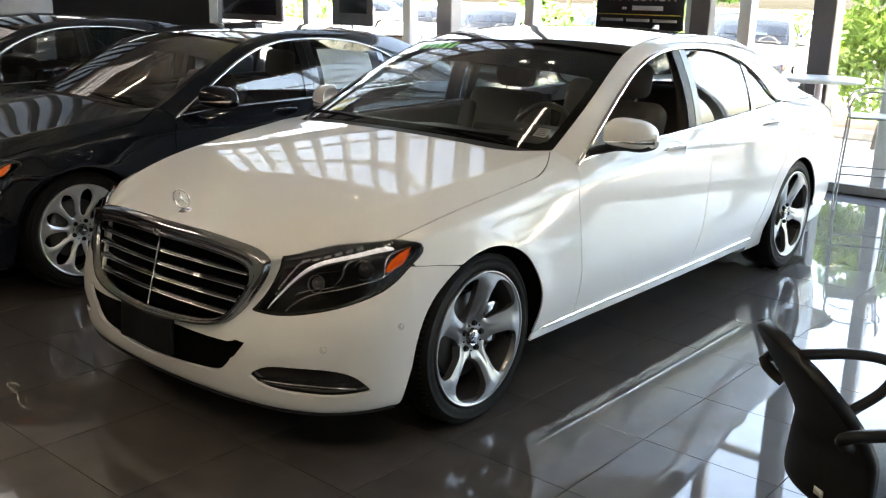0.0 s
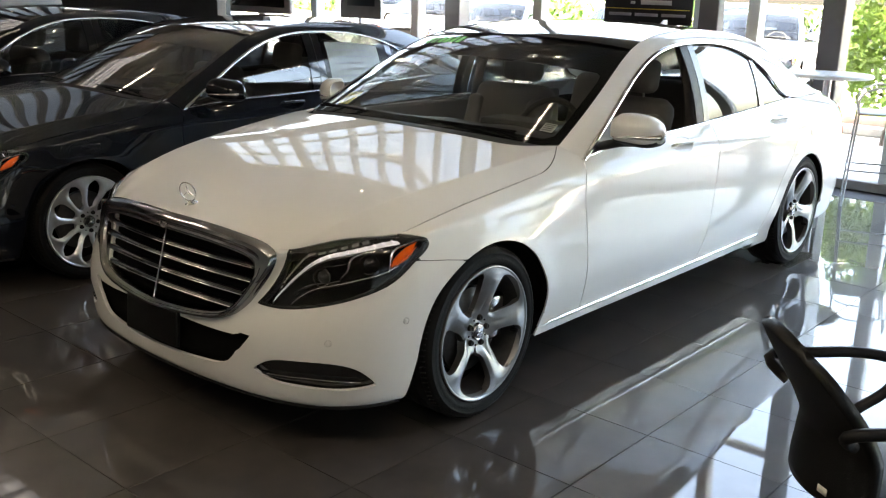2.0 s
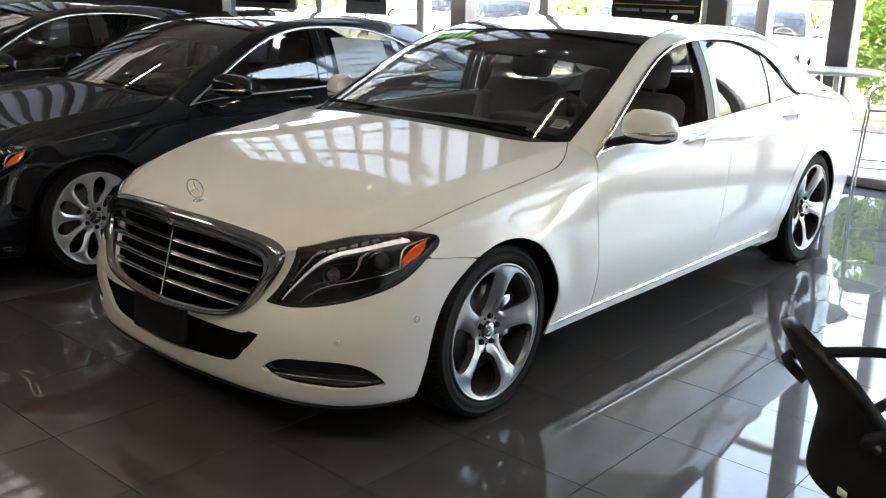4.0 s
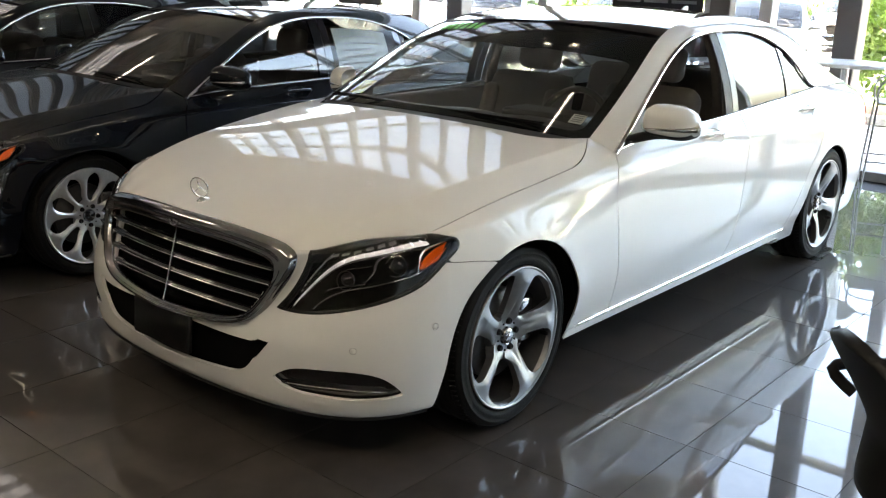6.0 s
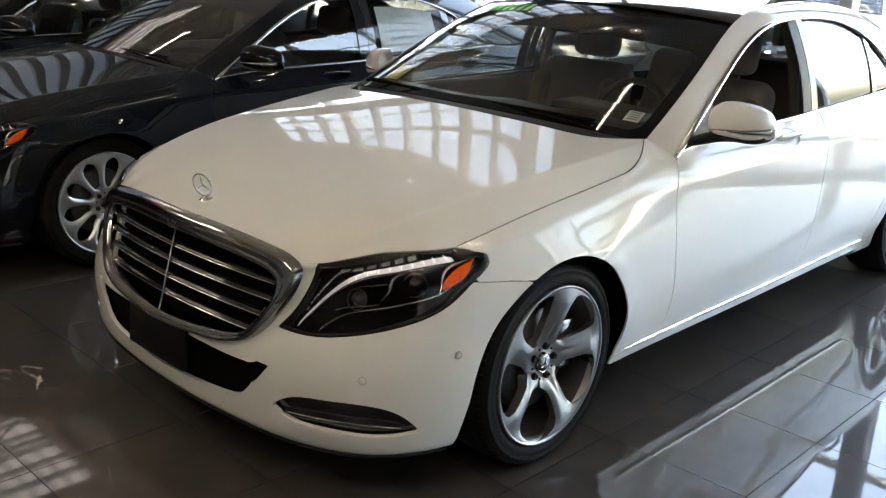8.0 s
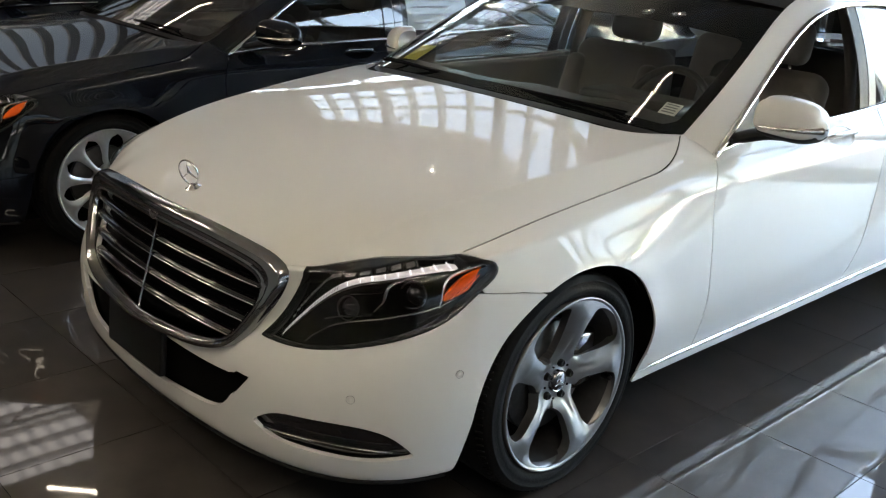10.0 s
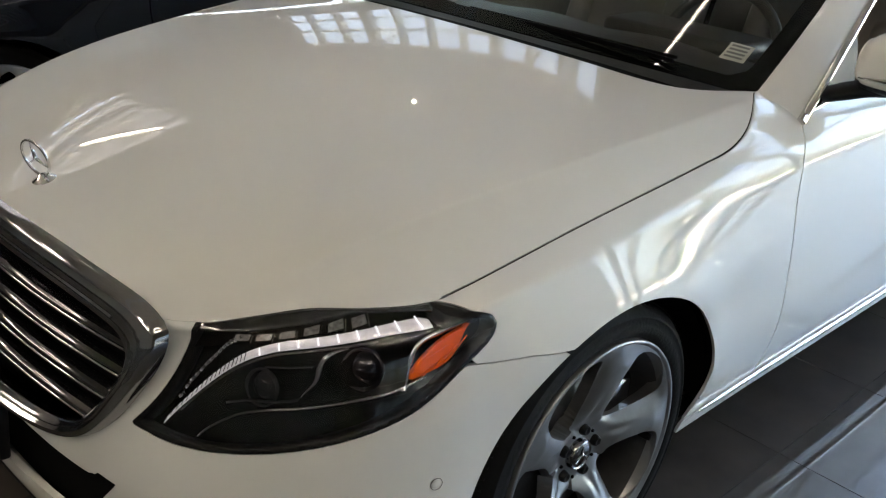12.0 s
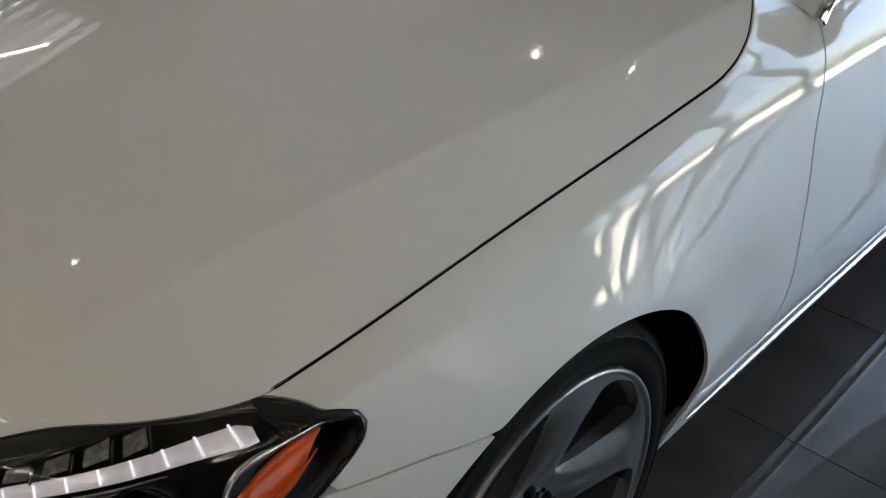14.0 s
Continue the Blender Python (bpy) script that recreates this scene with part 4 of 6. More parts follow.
def wing_mirror(parent, side, paint):
    n, k = 22, 28
    v, f = [], []
    xs = np.linspace(0, 1, n)
    for u in xs:
        x = 0.902 + 0.185 * u
        full = (1 - (2 * abs(u - 0.42) / 1.16) ** 3.2) ** 0.5 if u < 1 else 0.04
        full = max(0.05, min(1, full)) * (0.90 if u < 0.05 else 1)
        hz, hy = 0.072 * full, 0.085 * full ** 0.7
        cz, cy = 1.073 - 0.010 * u - 0.016 * u * u, 0.895 + 0.055 * u + 0.03 * u * u
        for j in range(k):
            t = 2 * math.pi * j / k
            c, s = math.cos(t), math.sin(t)
            yy = -abs(c) ** 0.75 * hy if c > 0 else abs(c) ** 0.35 * hy * 0.62
            zz = math.copysign(abs(s) ** (0.85 if s > 0 else 0.55), s) * hz * (1.0 if s > 0 else 0.86)
            v.append((x, cy + yy, cz + zz))
    f = [(i * k + j, i * k + (j + 1) % k, (i + 1) * k + (j + 1) % k, (i + 1) * k + j) for i in range(n - 1) for j in range(k)]
    f += [tuple(range(k)), tuple((n - 1) * k + j for j in range(k))[::-1]]
    flip = (lambda p: p) if side > 0 else mirrored
    mir = part("wing_mirror", flip((v, f)), paint, parent, "door mirror in the body colour on a black foot")
    C = np.array(v).reshape(n, k, 3)
    low = [j for j in range(k) if math.sin(2 * math.pi * j / k) < -0.30]
    mid = C.mean(1, keepdims=True)
    shell = mid + (C - mid) * 1.035 + np.array((0, 0, -0.003))
    part("mirror_base", flip(sheet_piece(shell[1:-1, low[0]:low[-1] + 1])), BLACK_PLASTIC, mir, "black lower half of the mirror housing")
    foot = curve3([(0.845, 0.800, 0.985), (0.885, 0.84, 1.000), (0.93, 0.885, 1.012), (1.03, 0.935, 1.010)], 12)
    part("mirror_foot", flip(sweep(foot, [0.030, 0.032, 0.034, 0.036, 0.036, 0.036, 0.036, 0.036, 0.034, 0.03, 0.026, 0.018], 12, 0.55)), BLACK_PLASTIC, mir)
    strip = curve3([(0.915, 0.822, 1.043), (0.98, 0.840, 1.044), (1.05, 0.888, 1.045), (1.085, 0.945, 1.046)], 16)
    part("mirror_indicator", flip(sweep(strip, np.interp(np.linspace(0, 1, 16), [0, 0.3, 1], [0.002, 0.007, 0.015]), 8, 0.9)), CHROME, mir, "chrome-edged indicator strip")
    glass = [(0.925, 0.955, 1.02), (1.06, 1.008, 1.015), (1.055, 1.008, 1.09), (0.93, 0.955, 1.11)]
    part("mirror_glass", flip((glass, [(0, 1, 2, 3)])), CHROME, mir)


def seat(parent, x, y, wide, leather, row):
    s = part("car_seat", soft_block((wide, 0.52, 0.20), (x, y, 0.50), 0.07), leather, parent, "beige leather car seat with a headrest")
    part("backrest", soft_block((wide, 0.17, 0.64), (x, y + 0.33, 0.80), 0.075, pose(0, 0, 0, -18, 0, 0)), leather, s)
    for dx in (-0.2, 0.2):
        if row == 1:
            part("side_bolster", soft_block((0.10, 0.20, 0.50), (x + dx * wide / 0.5, y + 0.29, 0.78), 0.045, pose(0, 0, 0, -18, 0, 0)), leather, s)
    for dx in ((0,) if row == 1 else (-0.32, 0.32)):
        part("headrest", soft_block((0.27, 0.11, 0.19), (x + dx, y + 0.475, 1.215 if row == 1 else 1.17), 0.05, pose(0, 0, 0, -10, 0, 0)), leather, s)
        for d2 in (-0.06, 0.06):
            part("headrest_post", sweep([(x + dx + d2, y + 0.45, 1.05), (x + dx + d2, y + 0.47, 1.16)], 0.007, 8), CHROME, s)


def cabin(parent, leather, glass_detail=True):
    part("cabin_floor", slab((1.5, 2.6, 0.04), (0, 1.85, 0.30), 0.01), SHADOW_BLACK, parent)
    u = np.linspace(-1, 1, 31)
    rows = [(0.50, 0.975, 0.74), (0.60, 1.005, 0.76), (0.72, 1.015, 0.78), (0.86, 1.010, 0.79), (0.95, 0.985, 0.79), (0.98, 0.93, 0.78), (0.97, 0.70, 0.76)]
    P = np.array([[(h * s, y - 0.05 * (1 - s * s), z + (0.022 * math.exp(-((s - 0.5) / 0.24) ** 2) + 0.018 * math.exp(-((s) / 0.2) ** 2) if 0.6 < y < 0.97 else 0)) for s in u] for y, z, h in rows])
    d = part("dashboard", sheet_piece(P), DASH, parent, "dark leather dashboard")
    part("instrument_hood", soft_block((0.44, 0.20, 0.05), (0.40, 0.90, 1.030), 0.024), DASH, d)
    ring = [(0.38 + 0.185 * math.cos(t), 1.10 + 0.185 * math.sin(t) * 0.35, 0.955 + 0.185 * math.sin(t) * 0.93) for t in np.linspace(0, 2 * math.pi, 40, endpoint=False)]
    w = part("steering_wheel", sweep(ring, 0.016, 8, closed=True), DASH, parent, "steering wheel with a light upper rim")
    part("steering_hub", soft_block((0.17, 0.05, 0.11), (0.38, 1.09, 0.945), 0.025, pose(0, 0, 0, -20, 0, 0)), DASH, w)
    part("steering_spoke", sweep([(0.20, 1.10, 0.95), (0.56, 1.10, 0.95)], 0.013, 8), DASH, w)
    seat(parent, 0.385, 1.45, 0.54, leather, 1)
    seat(parent, -0.385, 1.45, 0.54, leather, 1)
    seat(parent, 0.0, 2.52, 1.30, leather, 2)
    part("rear_shelf", slab((1.3, 0.55, 0.03), (0, 3.35, 1.01), 0.01), DASH, parent)
    for s in (1, -1):
        part("door_trim", soft_block((0.05, 2.2, 0.42), (s * 0.83, 1.85, 0.77), 0.02), leather, parent)
        part("pillar_trim", sweep(curve3([(s * 0.74, 1.90, 0.98), (s * 0.70, 1.91, 1.2), (s * 0.62, 1.92, 1.40)], 8), 0.04, 8, 0.5, up=(1, 0, 0)), HEADLINER, parent)
    H = crosswise(RAIL_IN[k_head:k_tail + 4] - (0.0, 0, 0.035), 0.03)
    part("headliner", sheet_piece(H), HEADLINER, parent)
    part("inside_mirror", soft_block((0.24, 0.03, 0.07), (0.0, 1.15, 1.33), 0.014, pose(0, 0, 0, 15, 0, 0)), GLOSS_BLACK, parent)


def bonnet_star(parent):
    base = part("bonnet_ornament", lathe([(0, 0.016), (0.008, 0.014), (0.013, 0.008), (0.024, 0.004), (0.027, 0.0), (0.026, -0.006)], 24, "z"), CHROME, parent, "chrome ring ornament standing on the bonnet")
    base.matrix_local = pose(0, -0.710, 0.816, 12, -6, 14)
    r = 0.038
    ring = [(r * math.cos(t), 0, 0.050 + r * math.sin(t)) for t in np.linspace(0, 2 * math.pi, 40, endpoint=False)]
    part("ornament_ring", sweep(ring, 0.0030, 8, closed=True, up=(0, 1, 0)), CHROME, base)
    for t in (90, 210, 330):
        part("ornament_ray", sweep([(0, 0, 0.050), (r * math.cos(radians(t)), 0, 0.050 + r * math.sin(radians(t)))], [0.005, 0.0012], 6, 0.7), CHROME, base)
    part("ornament_stem", sweep([(0, 0, 0.0), (0, 0, 0.016)], [0.006, 0.0035], 8), CHROME, base)


def saloon(m, paint, label, leather, spokes=5, narrow=1.0, twist=-0.5, full=True, group="", lamps=True, star=True, window_down=False, glass=None):
    car = thing("car", m, label, "car", group)
    for side in (1, -1):
        flip = (lambda p: p) if side > 0 else mirrored
        for key in ("fender", "front_door", "rear_door", "quarter_panel", "sill"):
            door = sharp(part(key, flip(PANELS[key]), paint, car), 42)
            if "door" in key:
                y, zz = HANDLES[key]
                part("handle_cup", flip(CUPS[key]), paint, door)
                ys = y + np.array([-0.110, -0.098, -0.06, 0.0, 0.06, 0.098, 0.110])
                path = curve3([on_skin([q], [zz], out)[0] for q, out in zip(ys, (-0.004, 0.009, 0.017, 0.019, 0.017, 0.009, -0.004))], 20)
                part("door_handle", flip(sweep(path, np.interp(np.arange(20), [0, 3, 16, 19], [0.008, 0.0115, 0.0115, 0.008]), 12, 0.75)), CHROME if not full else paint, door, "pull handle with a chrome edge")
                part("handle_trim", flip(sweep(path[2:-2] + (0.007, 0, 0.0085), 0.0024, 8)), CHROME, door)
        strip = np.linspace(0.43, 2.62, 60)
        s = on_skin(strip, 0.277 + 0.008 * (strip - 0.4) / 2.2, 0.006)
        part("sill_trim", flip(sweep(s, np.interp(strip, [0.43, 0.55, 2.62], [0.003, 0.0085, 0.008]), 8, 0.55, up=(1, 0, 0))), CHROME, car, "bright chrome sill strip")
        part("roof_rail", flip(sheet_piece(rail)), paint, car)
        k = RAIL_OUT[:, 1] < 3.10
        part("window_trim", flip(sweep(RAIL_OUT[k] + (0.004, 0, -0.002), np.interp(RAIL_OUT[k][:, 1], [1.6, 2.3], [0.0125, 0.0070]), 8, 0.8)), CHROME, car, "chrome window surround")
        belt = (stations > 0.70) & (stations < 3.12)
        part("belt_trim", flip(sweep(BELT[belt][::2] + (0.001, 0, 0.003), 0.0085, 8)), CHROME, car)
        if not (window_down and side > 0):
            part("front_window", flip(sheet_piece(window_sheet(0.90, 1.80))), glass or SIDE_GLASS, car).visible_shadow = False
        pane = part("rear_window", flip(sheet_piece(window_sheet(1.93, 2.62))), SIDE_GLASS if glass else REAR_GLASS, car)
        pane.visible_shadow = False
        pane = part("quarter_window", flip(sheet_piece(window_sheet(2.65, 3.07))), SIDE_GLASS if glass else REAR_GLASS, car)
        pane.visible_shadow = False
        part("door_pillar", flip(sheet_piece(window_sheet(1.79, 1.868, 5, 0.005))), BLACK_PLASTIC if star else GLOSS_BLACK, car, "black door pillar")
        part("pillar_cover", flip(sheet_piece(window_sheet(1.872, 1.935, 5, 0.004))), PILLAR_BLACK if star else GLOSS_BLACK, car, "satin black pillar cover")
        part("window_divider", flip(sheet_piece(window_sheet(2.605, 2.665, 4, 0.006))), GLOSS_BLACK, car)
        part("mirror_triangle", flip(sheet_piece(window_sheet(0.70, 1.00, 12, 0.004))), BLACK_PLASTIC, car)
        wing_mirror(car, side, paint)
        if lamps:
            lamp(car, side, LED_GUIDE if star else DARK_CHROME)
        part("fog_recess", flip(trimmed(SKIN - SKIN_N * 0.022, in_fog + 0.004, 0.0, SKIN_N)), GLOSS_BLACK, car, "black lower air opening")
        a = np.linspace(-1.020, -0.60, 24)
        blade = 0.318 - 0.022 * np.clip((a + 0.83) / 0.25, 0, 1) ** 1.3
        fog = part("fog_blade", flip(sweep(on_skin(a, blade - 0.006, -0.013), np.interp(a, [-1.02, -0.95, -0.70, -0.60], [0.002, 0.010, 0.010, 0.002]), 10, 0.8)), GLOSS_BLACK, car, "gloss black blade with a chrome line")
        part("fog_trim", flip(sweep(on_skin(a[2:-2], blade[2:-2], -0.0045), 0.0021, 6)), CHROME, fog)
        part("tail_lamp", flip(trimmed(SKIN + SKIN_N * 0.003, np.minimum.reduce([SKIN[:, :, 1] - 3.95, SKIN_Z - 0.76, 0.96 - SKIN_Z, SKIN[:, :, 0] - 0.42]), 0.01, SKIN_N)), RED_LENS, car)
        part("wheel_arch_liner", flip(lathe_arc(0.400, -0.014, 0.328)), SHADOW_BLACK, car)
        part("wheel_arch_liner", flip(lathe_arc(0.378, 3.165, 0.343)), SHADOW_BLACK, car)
        for a, z in ((-0.751, 0.4545), (-0.466, 0.512)):
            p, q = on_skin([a], [z], 0.0015)[0], on_skin([a], [z], 1.0)[0]
            mm = Matrix.Translation(p) @ Vector(q - p).to_track_quat("X", "Z").to_matrix().to_4x4()
            v, f = lathe([(0.0, 0.0), (0.0085, 0.0), (0.0092, -0.0012), (0.0105, -0.0012), (0.011, 0.0), (0.0118, -0.002)], 20)
            sensor = part("parking_sensor", flip(([tuple(mm @ Vector(x)) for x in v], f)), paint, car)
            v, f = sweep([(0.0005, 0.0112 * math.cos(k), 0.0112 * math.sin(k)) for k in np.linspace(0, 2 * math.pi, 20, endpoint=False)], 0.0005, 5, closed=True, up=(1, 0, 0))
            part("sensor_gap", flip(([tuple(mm @ Vector(x)) for x in v], f)), BLACK_PLASTIC, sensor)
        # a near-black sheet under the skin stands in for shade in the gaps
        part("inner_shade", flip(trimmed(SKIN - SKIN_N * 0.034, np.minimum.reduce([ARCH_F - 0.01, ARCH_R - 0.01, 0.94 - SKIN_Z]), 0.0, SKIN_N)), SHADOW_BLACK, car)
        for y, x in ((-0.017, 0.909), (3.165, 0.905)):
            steer = 0 if y > 1 else 1.0
            mm = pose(x, y, 0.349, 0, 0, steer) if side > 0 else pose(-x, y, 0.349, 0, 0, 180 + steer)
            wheel(car, mm, spokes, narrow, twist if side > 0 else -twist, 0.42 if y > 1 else 0.768, RIM_SILVER if star else BRIGHT_RIM)
    for key in ("bumper", "rear_bumper", "tail_panel"):
        sharp(part(key, joined(PANELS[key], mirrored(PANELS[key])), paint, car), 42)
    for flip in (lambda p: p, mirrored):
        a = np.linspace(4.30, 4.75, 16)
        part("exhaust_trim", flip(sweep(on_skin(a, 0.33 + 0 * a, 0.012), np.interp(a, [4.30, 4.36, 4.75], [0.006, 0.022, 0.022]), 8)), CHROME, car)
    half = trimmed(SKIN - SKIN_N * 0.030, in_intake + 0.006, 0.0, SKIN_N)
    part("intake_mesh", joined(half, mirrored(half)), SHADOW_BLACK, car, "black lower air intake")
    part("plate_holder", slab((0.335, 0.022, 0.15), (0, -0.902, 0.400), 0.006, 2, pose(0, 0, 0, -4, 0, 0)), BLACK_PLASTIC, car, "empty black number-plate holder")
    lip = np.linspace(A_FRONT, -0.47, 60)
    half = on_skin(lip, np.interp(lip, [-1.6, -1.1, -0.75], [0.223, 0.217, 0.203]), 0.003)
    part("bumper_lip", sweep(np.concatenate([half[:0:-1] * (-1, 1, 1), half]), 0.007, 8), BLACK_PLASTIC, car, "black lower bumper lip")
    part("undertray", slab((1.45, 4.7, 0.03), (0, 1.75, 0.17), 0.01), SHADOW_BLACK, car)
    half = trimmed(BONNET, edge, 0.014, BONNET_N)
    b = sharp(part("bonnet", joined(half, mirrored(half)), paint, car), 42)
    seal = bonnet_side[2:] + (-0.003, 0, -0.0085)
    for flip in (lambda p: p, mirrored):
        part("bonnet_seal", flip(sweep(seal, 0.0066, 6)), SHADOW_BLACK, car)
    low = sheet_piece(BONNET - (0, 0, 0.045))
    part("bonnet_liner", joined(low, mirrored(low)), SHADOW_BLACK, car)
    C = np.array([[(x, y + 0.11 * k, z - 0.012 - 0.012 * k) for k in range(2)] for x, y, z in bonnet_back])
    half = sheet_piece(C)
    part("cowl", joined(half, mirrored(half)), SHADOW_BLACK, car, "black plastic cowl under the windscreen")
    for x0, x1 in ((0.60, -0.05), (-0.12, -0.66)):
        w = part("wiper", sweep(curve3([(x0, 0.50 + 0.10 * x0 * x0, 1.045), ((x0 + x1) / 2, 0.485, 1.060), (x1, 0.50 + 0.10 * x1 * x1, 1.045)], 12), 0.006, 6), SHADOW_BLACK, car)
        part("wiper_blade", sweep([(x0, 0.52 + 0.08 * x0 * x0, 1.052), (x1, 0.515 + 0.08 * x1 * x1, 1.055)], 0.004, 6), SHADOW_BLACK, w)
    part("windscreen", sheet_piece(SCREEN), glass or WINDSCREEN, car, "raked laminated windscreen").visible_shadow = False
    border = SCREEN - (0, 0.0, 0.004)
    U, V = np.meshgrid(np.linspace(-1, 1, 41), np.arange(k_head), indexing="xy")
    ring = np.maximum.reduce([np.abs(U) - 0.94, (1.2 - V) / 30, (V - k_head + 7.5) / 30])
    part("screen_border", trimmed(border, ring, 0.0), SHADOW_BLACK, car, "black printed windscreen border")
    part("roof_glass", sheet_piece(ROOF), GLOSS_BLACK if full else paint, car, "black panoramic glass roof")
    part("rear_screen", sheet_piece(BACKLIGHT), REAR_GLASS, car).visible_shadow = False
    boot = np.array([[(s * p[0], p[1] + (0.06 if j else 0.10) * (1 - s * s), p[2] + 0.03 * (1 - s * s)) for s in np.linspace(-1, 1, 31)]
                     for j, p in enumerate(list(BELT[(stations > 3.80) & (stations < 4.55)][::2]))])
    part("boot_lid", sheet_piece(boot), paint, car)
    if full and star:
        t = np.linspace(0, 1, 9)
        fin = np.array([[(w * 0.017 * (1 - h) ** 0.6 * math.sin(math.pi * min(1.0, 0.12 + 0.95 * u)), 2.79 + 0.15 * (u + (1 - u) * 0.62 * h), 1.428 + 0.062 * h) for u in t] for w, h in ((-1, 0), (-1, 0.35), (-1, 0.75), (0, 1.0), (1, 0.75), (1, 0.35), (1, 0))])
        part("aerial_fin", sheet_piece(fin), paint, car, "white fin-shaped roof aerial")
    grille(car, full)
    if star:
        bonnet_star(car)
    cabin(car, leather)
    return car


def lathe_arc(r, y, z):
    t = np.linspace(0.02, math.pi + 0.12, 32)
    P = np.array([[(x, y + r * math.cos(k), z + r * math.sin(k)) for x in (0.55, 0.70, 0.85, 0.915)] for k in t])
    v, f = sheet_piece(P)
    c = [(0.55, y + r * math.cos(k), z + r * math.sin(k)) for k in t]
    o = len(v)
    return v + c, f + [tuple(range(o, o + len(c)))]

# ---- the showroom ----
FLOOR_TILE = material("polished_grey_tile", (0.059, 0.051, 0.046), 0.5, coat=1.0, coat_rough=0.028, vary=0.32, scale=5.0, rough_vary=0.08, spec=0.12, objects=0.08)
FLOOR_TILE.node_tree.nodes["Principled BSDF"].inputs["Coat IOR"].default_value = 1.52
GROUT = material("tile_grout", (0.014, 0.013, 0.013), 0.7, vary=0.2, scale=40)
FRAME_WHITE = material("white_aluminium", (0.72, 0.74, 0.74), 0.35, vary=0.03, scale=12, rough_vary=0.05)
COLUMN_GREY = material("column_paint", (0.13, 0.122, 0.125), 0.5, vary=0.06, scale=8, bump=0.05)
WALL_PAINT = material("wall_paint", (0.20, 0.185, 0.165), 0.7, vary=0.05, scale=3, bump=0.05)
DARK_WALL = material("dark_panelling", (0.020, 0.020, 0.022), 0.45, vary=0.2, scale=4, bump=0.05)
CEILING = material("ceiling_paint", (0.37, 0.337, 0.293), 0.8, vary=0.08, scale=2, bump=0.06)
STEEL = material("brushed_steel", (0.38, 0.38, 0.39), 0.3, metal=0.9, vary=0.06, scale=20)
SILL_GREY = material("sill_concrete", (0.34, 0.33, 0.32), 0.6, vary=0.12, scale=9, bump=0.1)
ASPHALT = material("sunlit_concrete", (0.54, 0.53, 0.50), 0.85, vary=0.12, scale=0.8, bump=0.2, bump_scale=40)
GRASS = material("grass", (0.10, 0.17, 0.03), 0.8, vary=0.4, scale=6, bump=0.5, bump_scale=60)
MULCH = material("bark_mulch", (0.13, 0.07, 0.04), 0.9, vary=0.4, scale=25, bump=0.5, bump_scale=70)
LEAF = material("leaf", (0.20, 0.31, 0.04), 0.55, vary=0.35, scale=2.5)
LEAF_FAR = material("far_leaf", (0.07, 0.14, 0.03), 0.6, vary=0.4, scale=0.6)
BARK = material("bark", (0.12, 0.09, 0.07), 0.9, vary=0.3, scale=12, bump=0.5, bump_scale=40)
ROOF_SHEET = bpy.data.materials.new("translucent_roof_sheet")
ROOF_SHEET.use_nodes = True
nodes = ROOF_SHEET.node_tree.nodes
sheet_light = nodes.new("ShaderNodeBsdfTranslucent")
sheet_light.inputs[0].default_value = (0.036, 0.036, 0.036, 1)
ROOF_SHEET.node_tree.links.new(sheet_light.outputs[0], nodes["Material Output"].inputs[0])
LAMP_WARM = material("lamp_tube", (0.9, 0.85, 0.7), 0.4, emit=(1.0, 0.90, 0.74), emit_power=1.5)
SPOT_WARM = material("spot_glow", (0.9, 0.85, 0.7), 0.4, emit=(1.0, 0.88, 0.66), emit_power=7.0)
TILE, X0, Y0 = 0.532, 1.487, 0.298
WALL_Y, WALL_X, LEFT_X, BACK_Y, ROOM_H = 6.12, 7.4, -14.0, -8.2, 6.2
HEAD, LOW_HEAD, SIDE_HEAD = 6.0, 4.0, 2.9  # the tops of the glazing

# floor: a bed of grout with tiles laid on it
bed = tagged(part("floor", slab((WALL_X - LEFT_X, WALL_Y - BACK_Y + 0.1, 0.2), ((WALL_X + LEFT_X) / 2, (WALL_Y + BACK_Y) / 2, -0.1045)), GROUT),
             "polished grey porcelain tile floor with dark joints", "floor", kind="structure")

# walls that close the place, ceiling and bulkhead
def wall(name, size, centre, mat, label):
    return tagged(part(name, slab(size, centre, 0.004, 1), mat, smooth=False), label, "wall", kind="structure")


MID_X = (WALL_X + LEFT_X) / 2
WEST_Y = -1.6  # where the side windows begin
wall("wall_south", (WALL_X - LEFT_X + 0.4, 0.2, ROOM_H), (MID_X, BACK_Y - 0.1, ROOM_H / 2), WALL_PAINT, "plain painted wall behind the showroom")
wall("wall_east", (0.2, 3.2, ROOM_H), (WALL_X + 0.1, BACK_Y + 1.6, ROOM_H / 2), WALL_PAINT, "plain painted side wall")
wall("wall_west", (0.2, WEST_Y - BACK_Y, ROOM_H), (LEFT_X - 0.1, (WEST_Y + BACK_Y) / 2, ROOM_H / 2), DARK_WALL, "dark panelled side wall")
CLEAR_X0, CLEAR_X1, CLEAR_Z0, CLEAR_Z1 = -10.9, -3.9, 4.45, 6.04  # the band of high windows
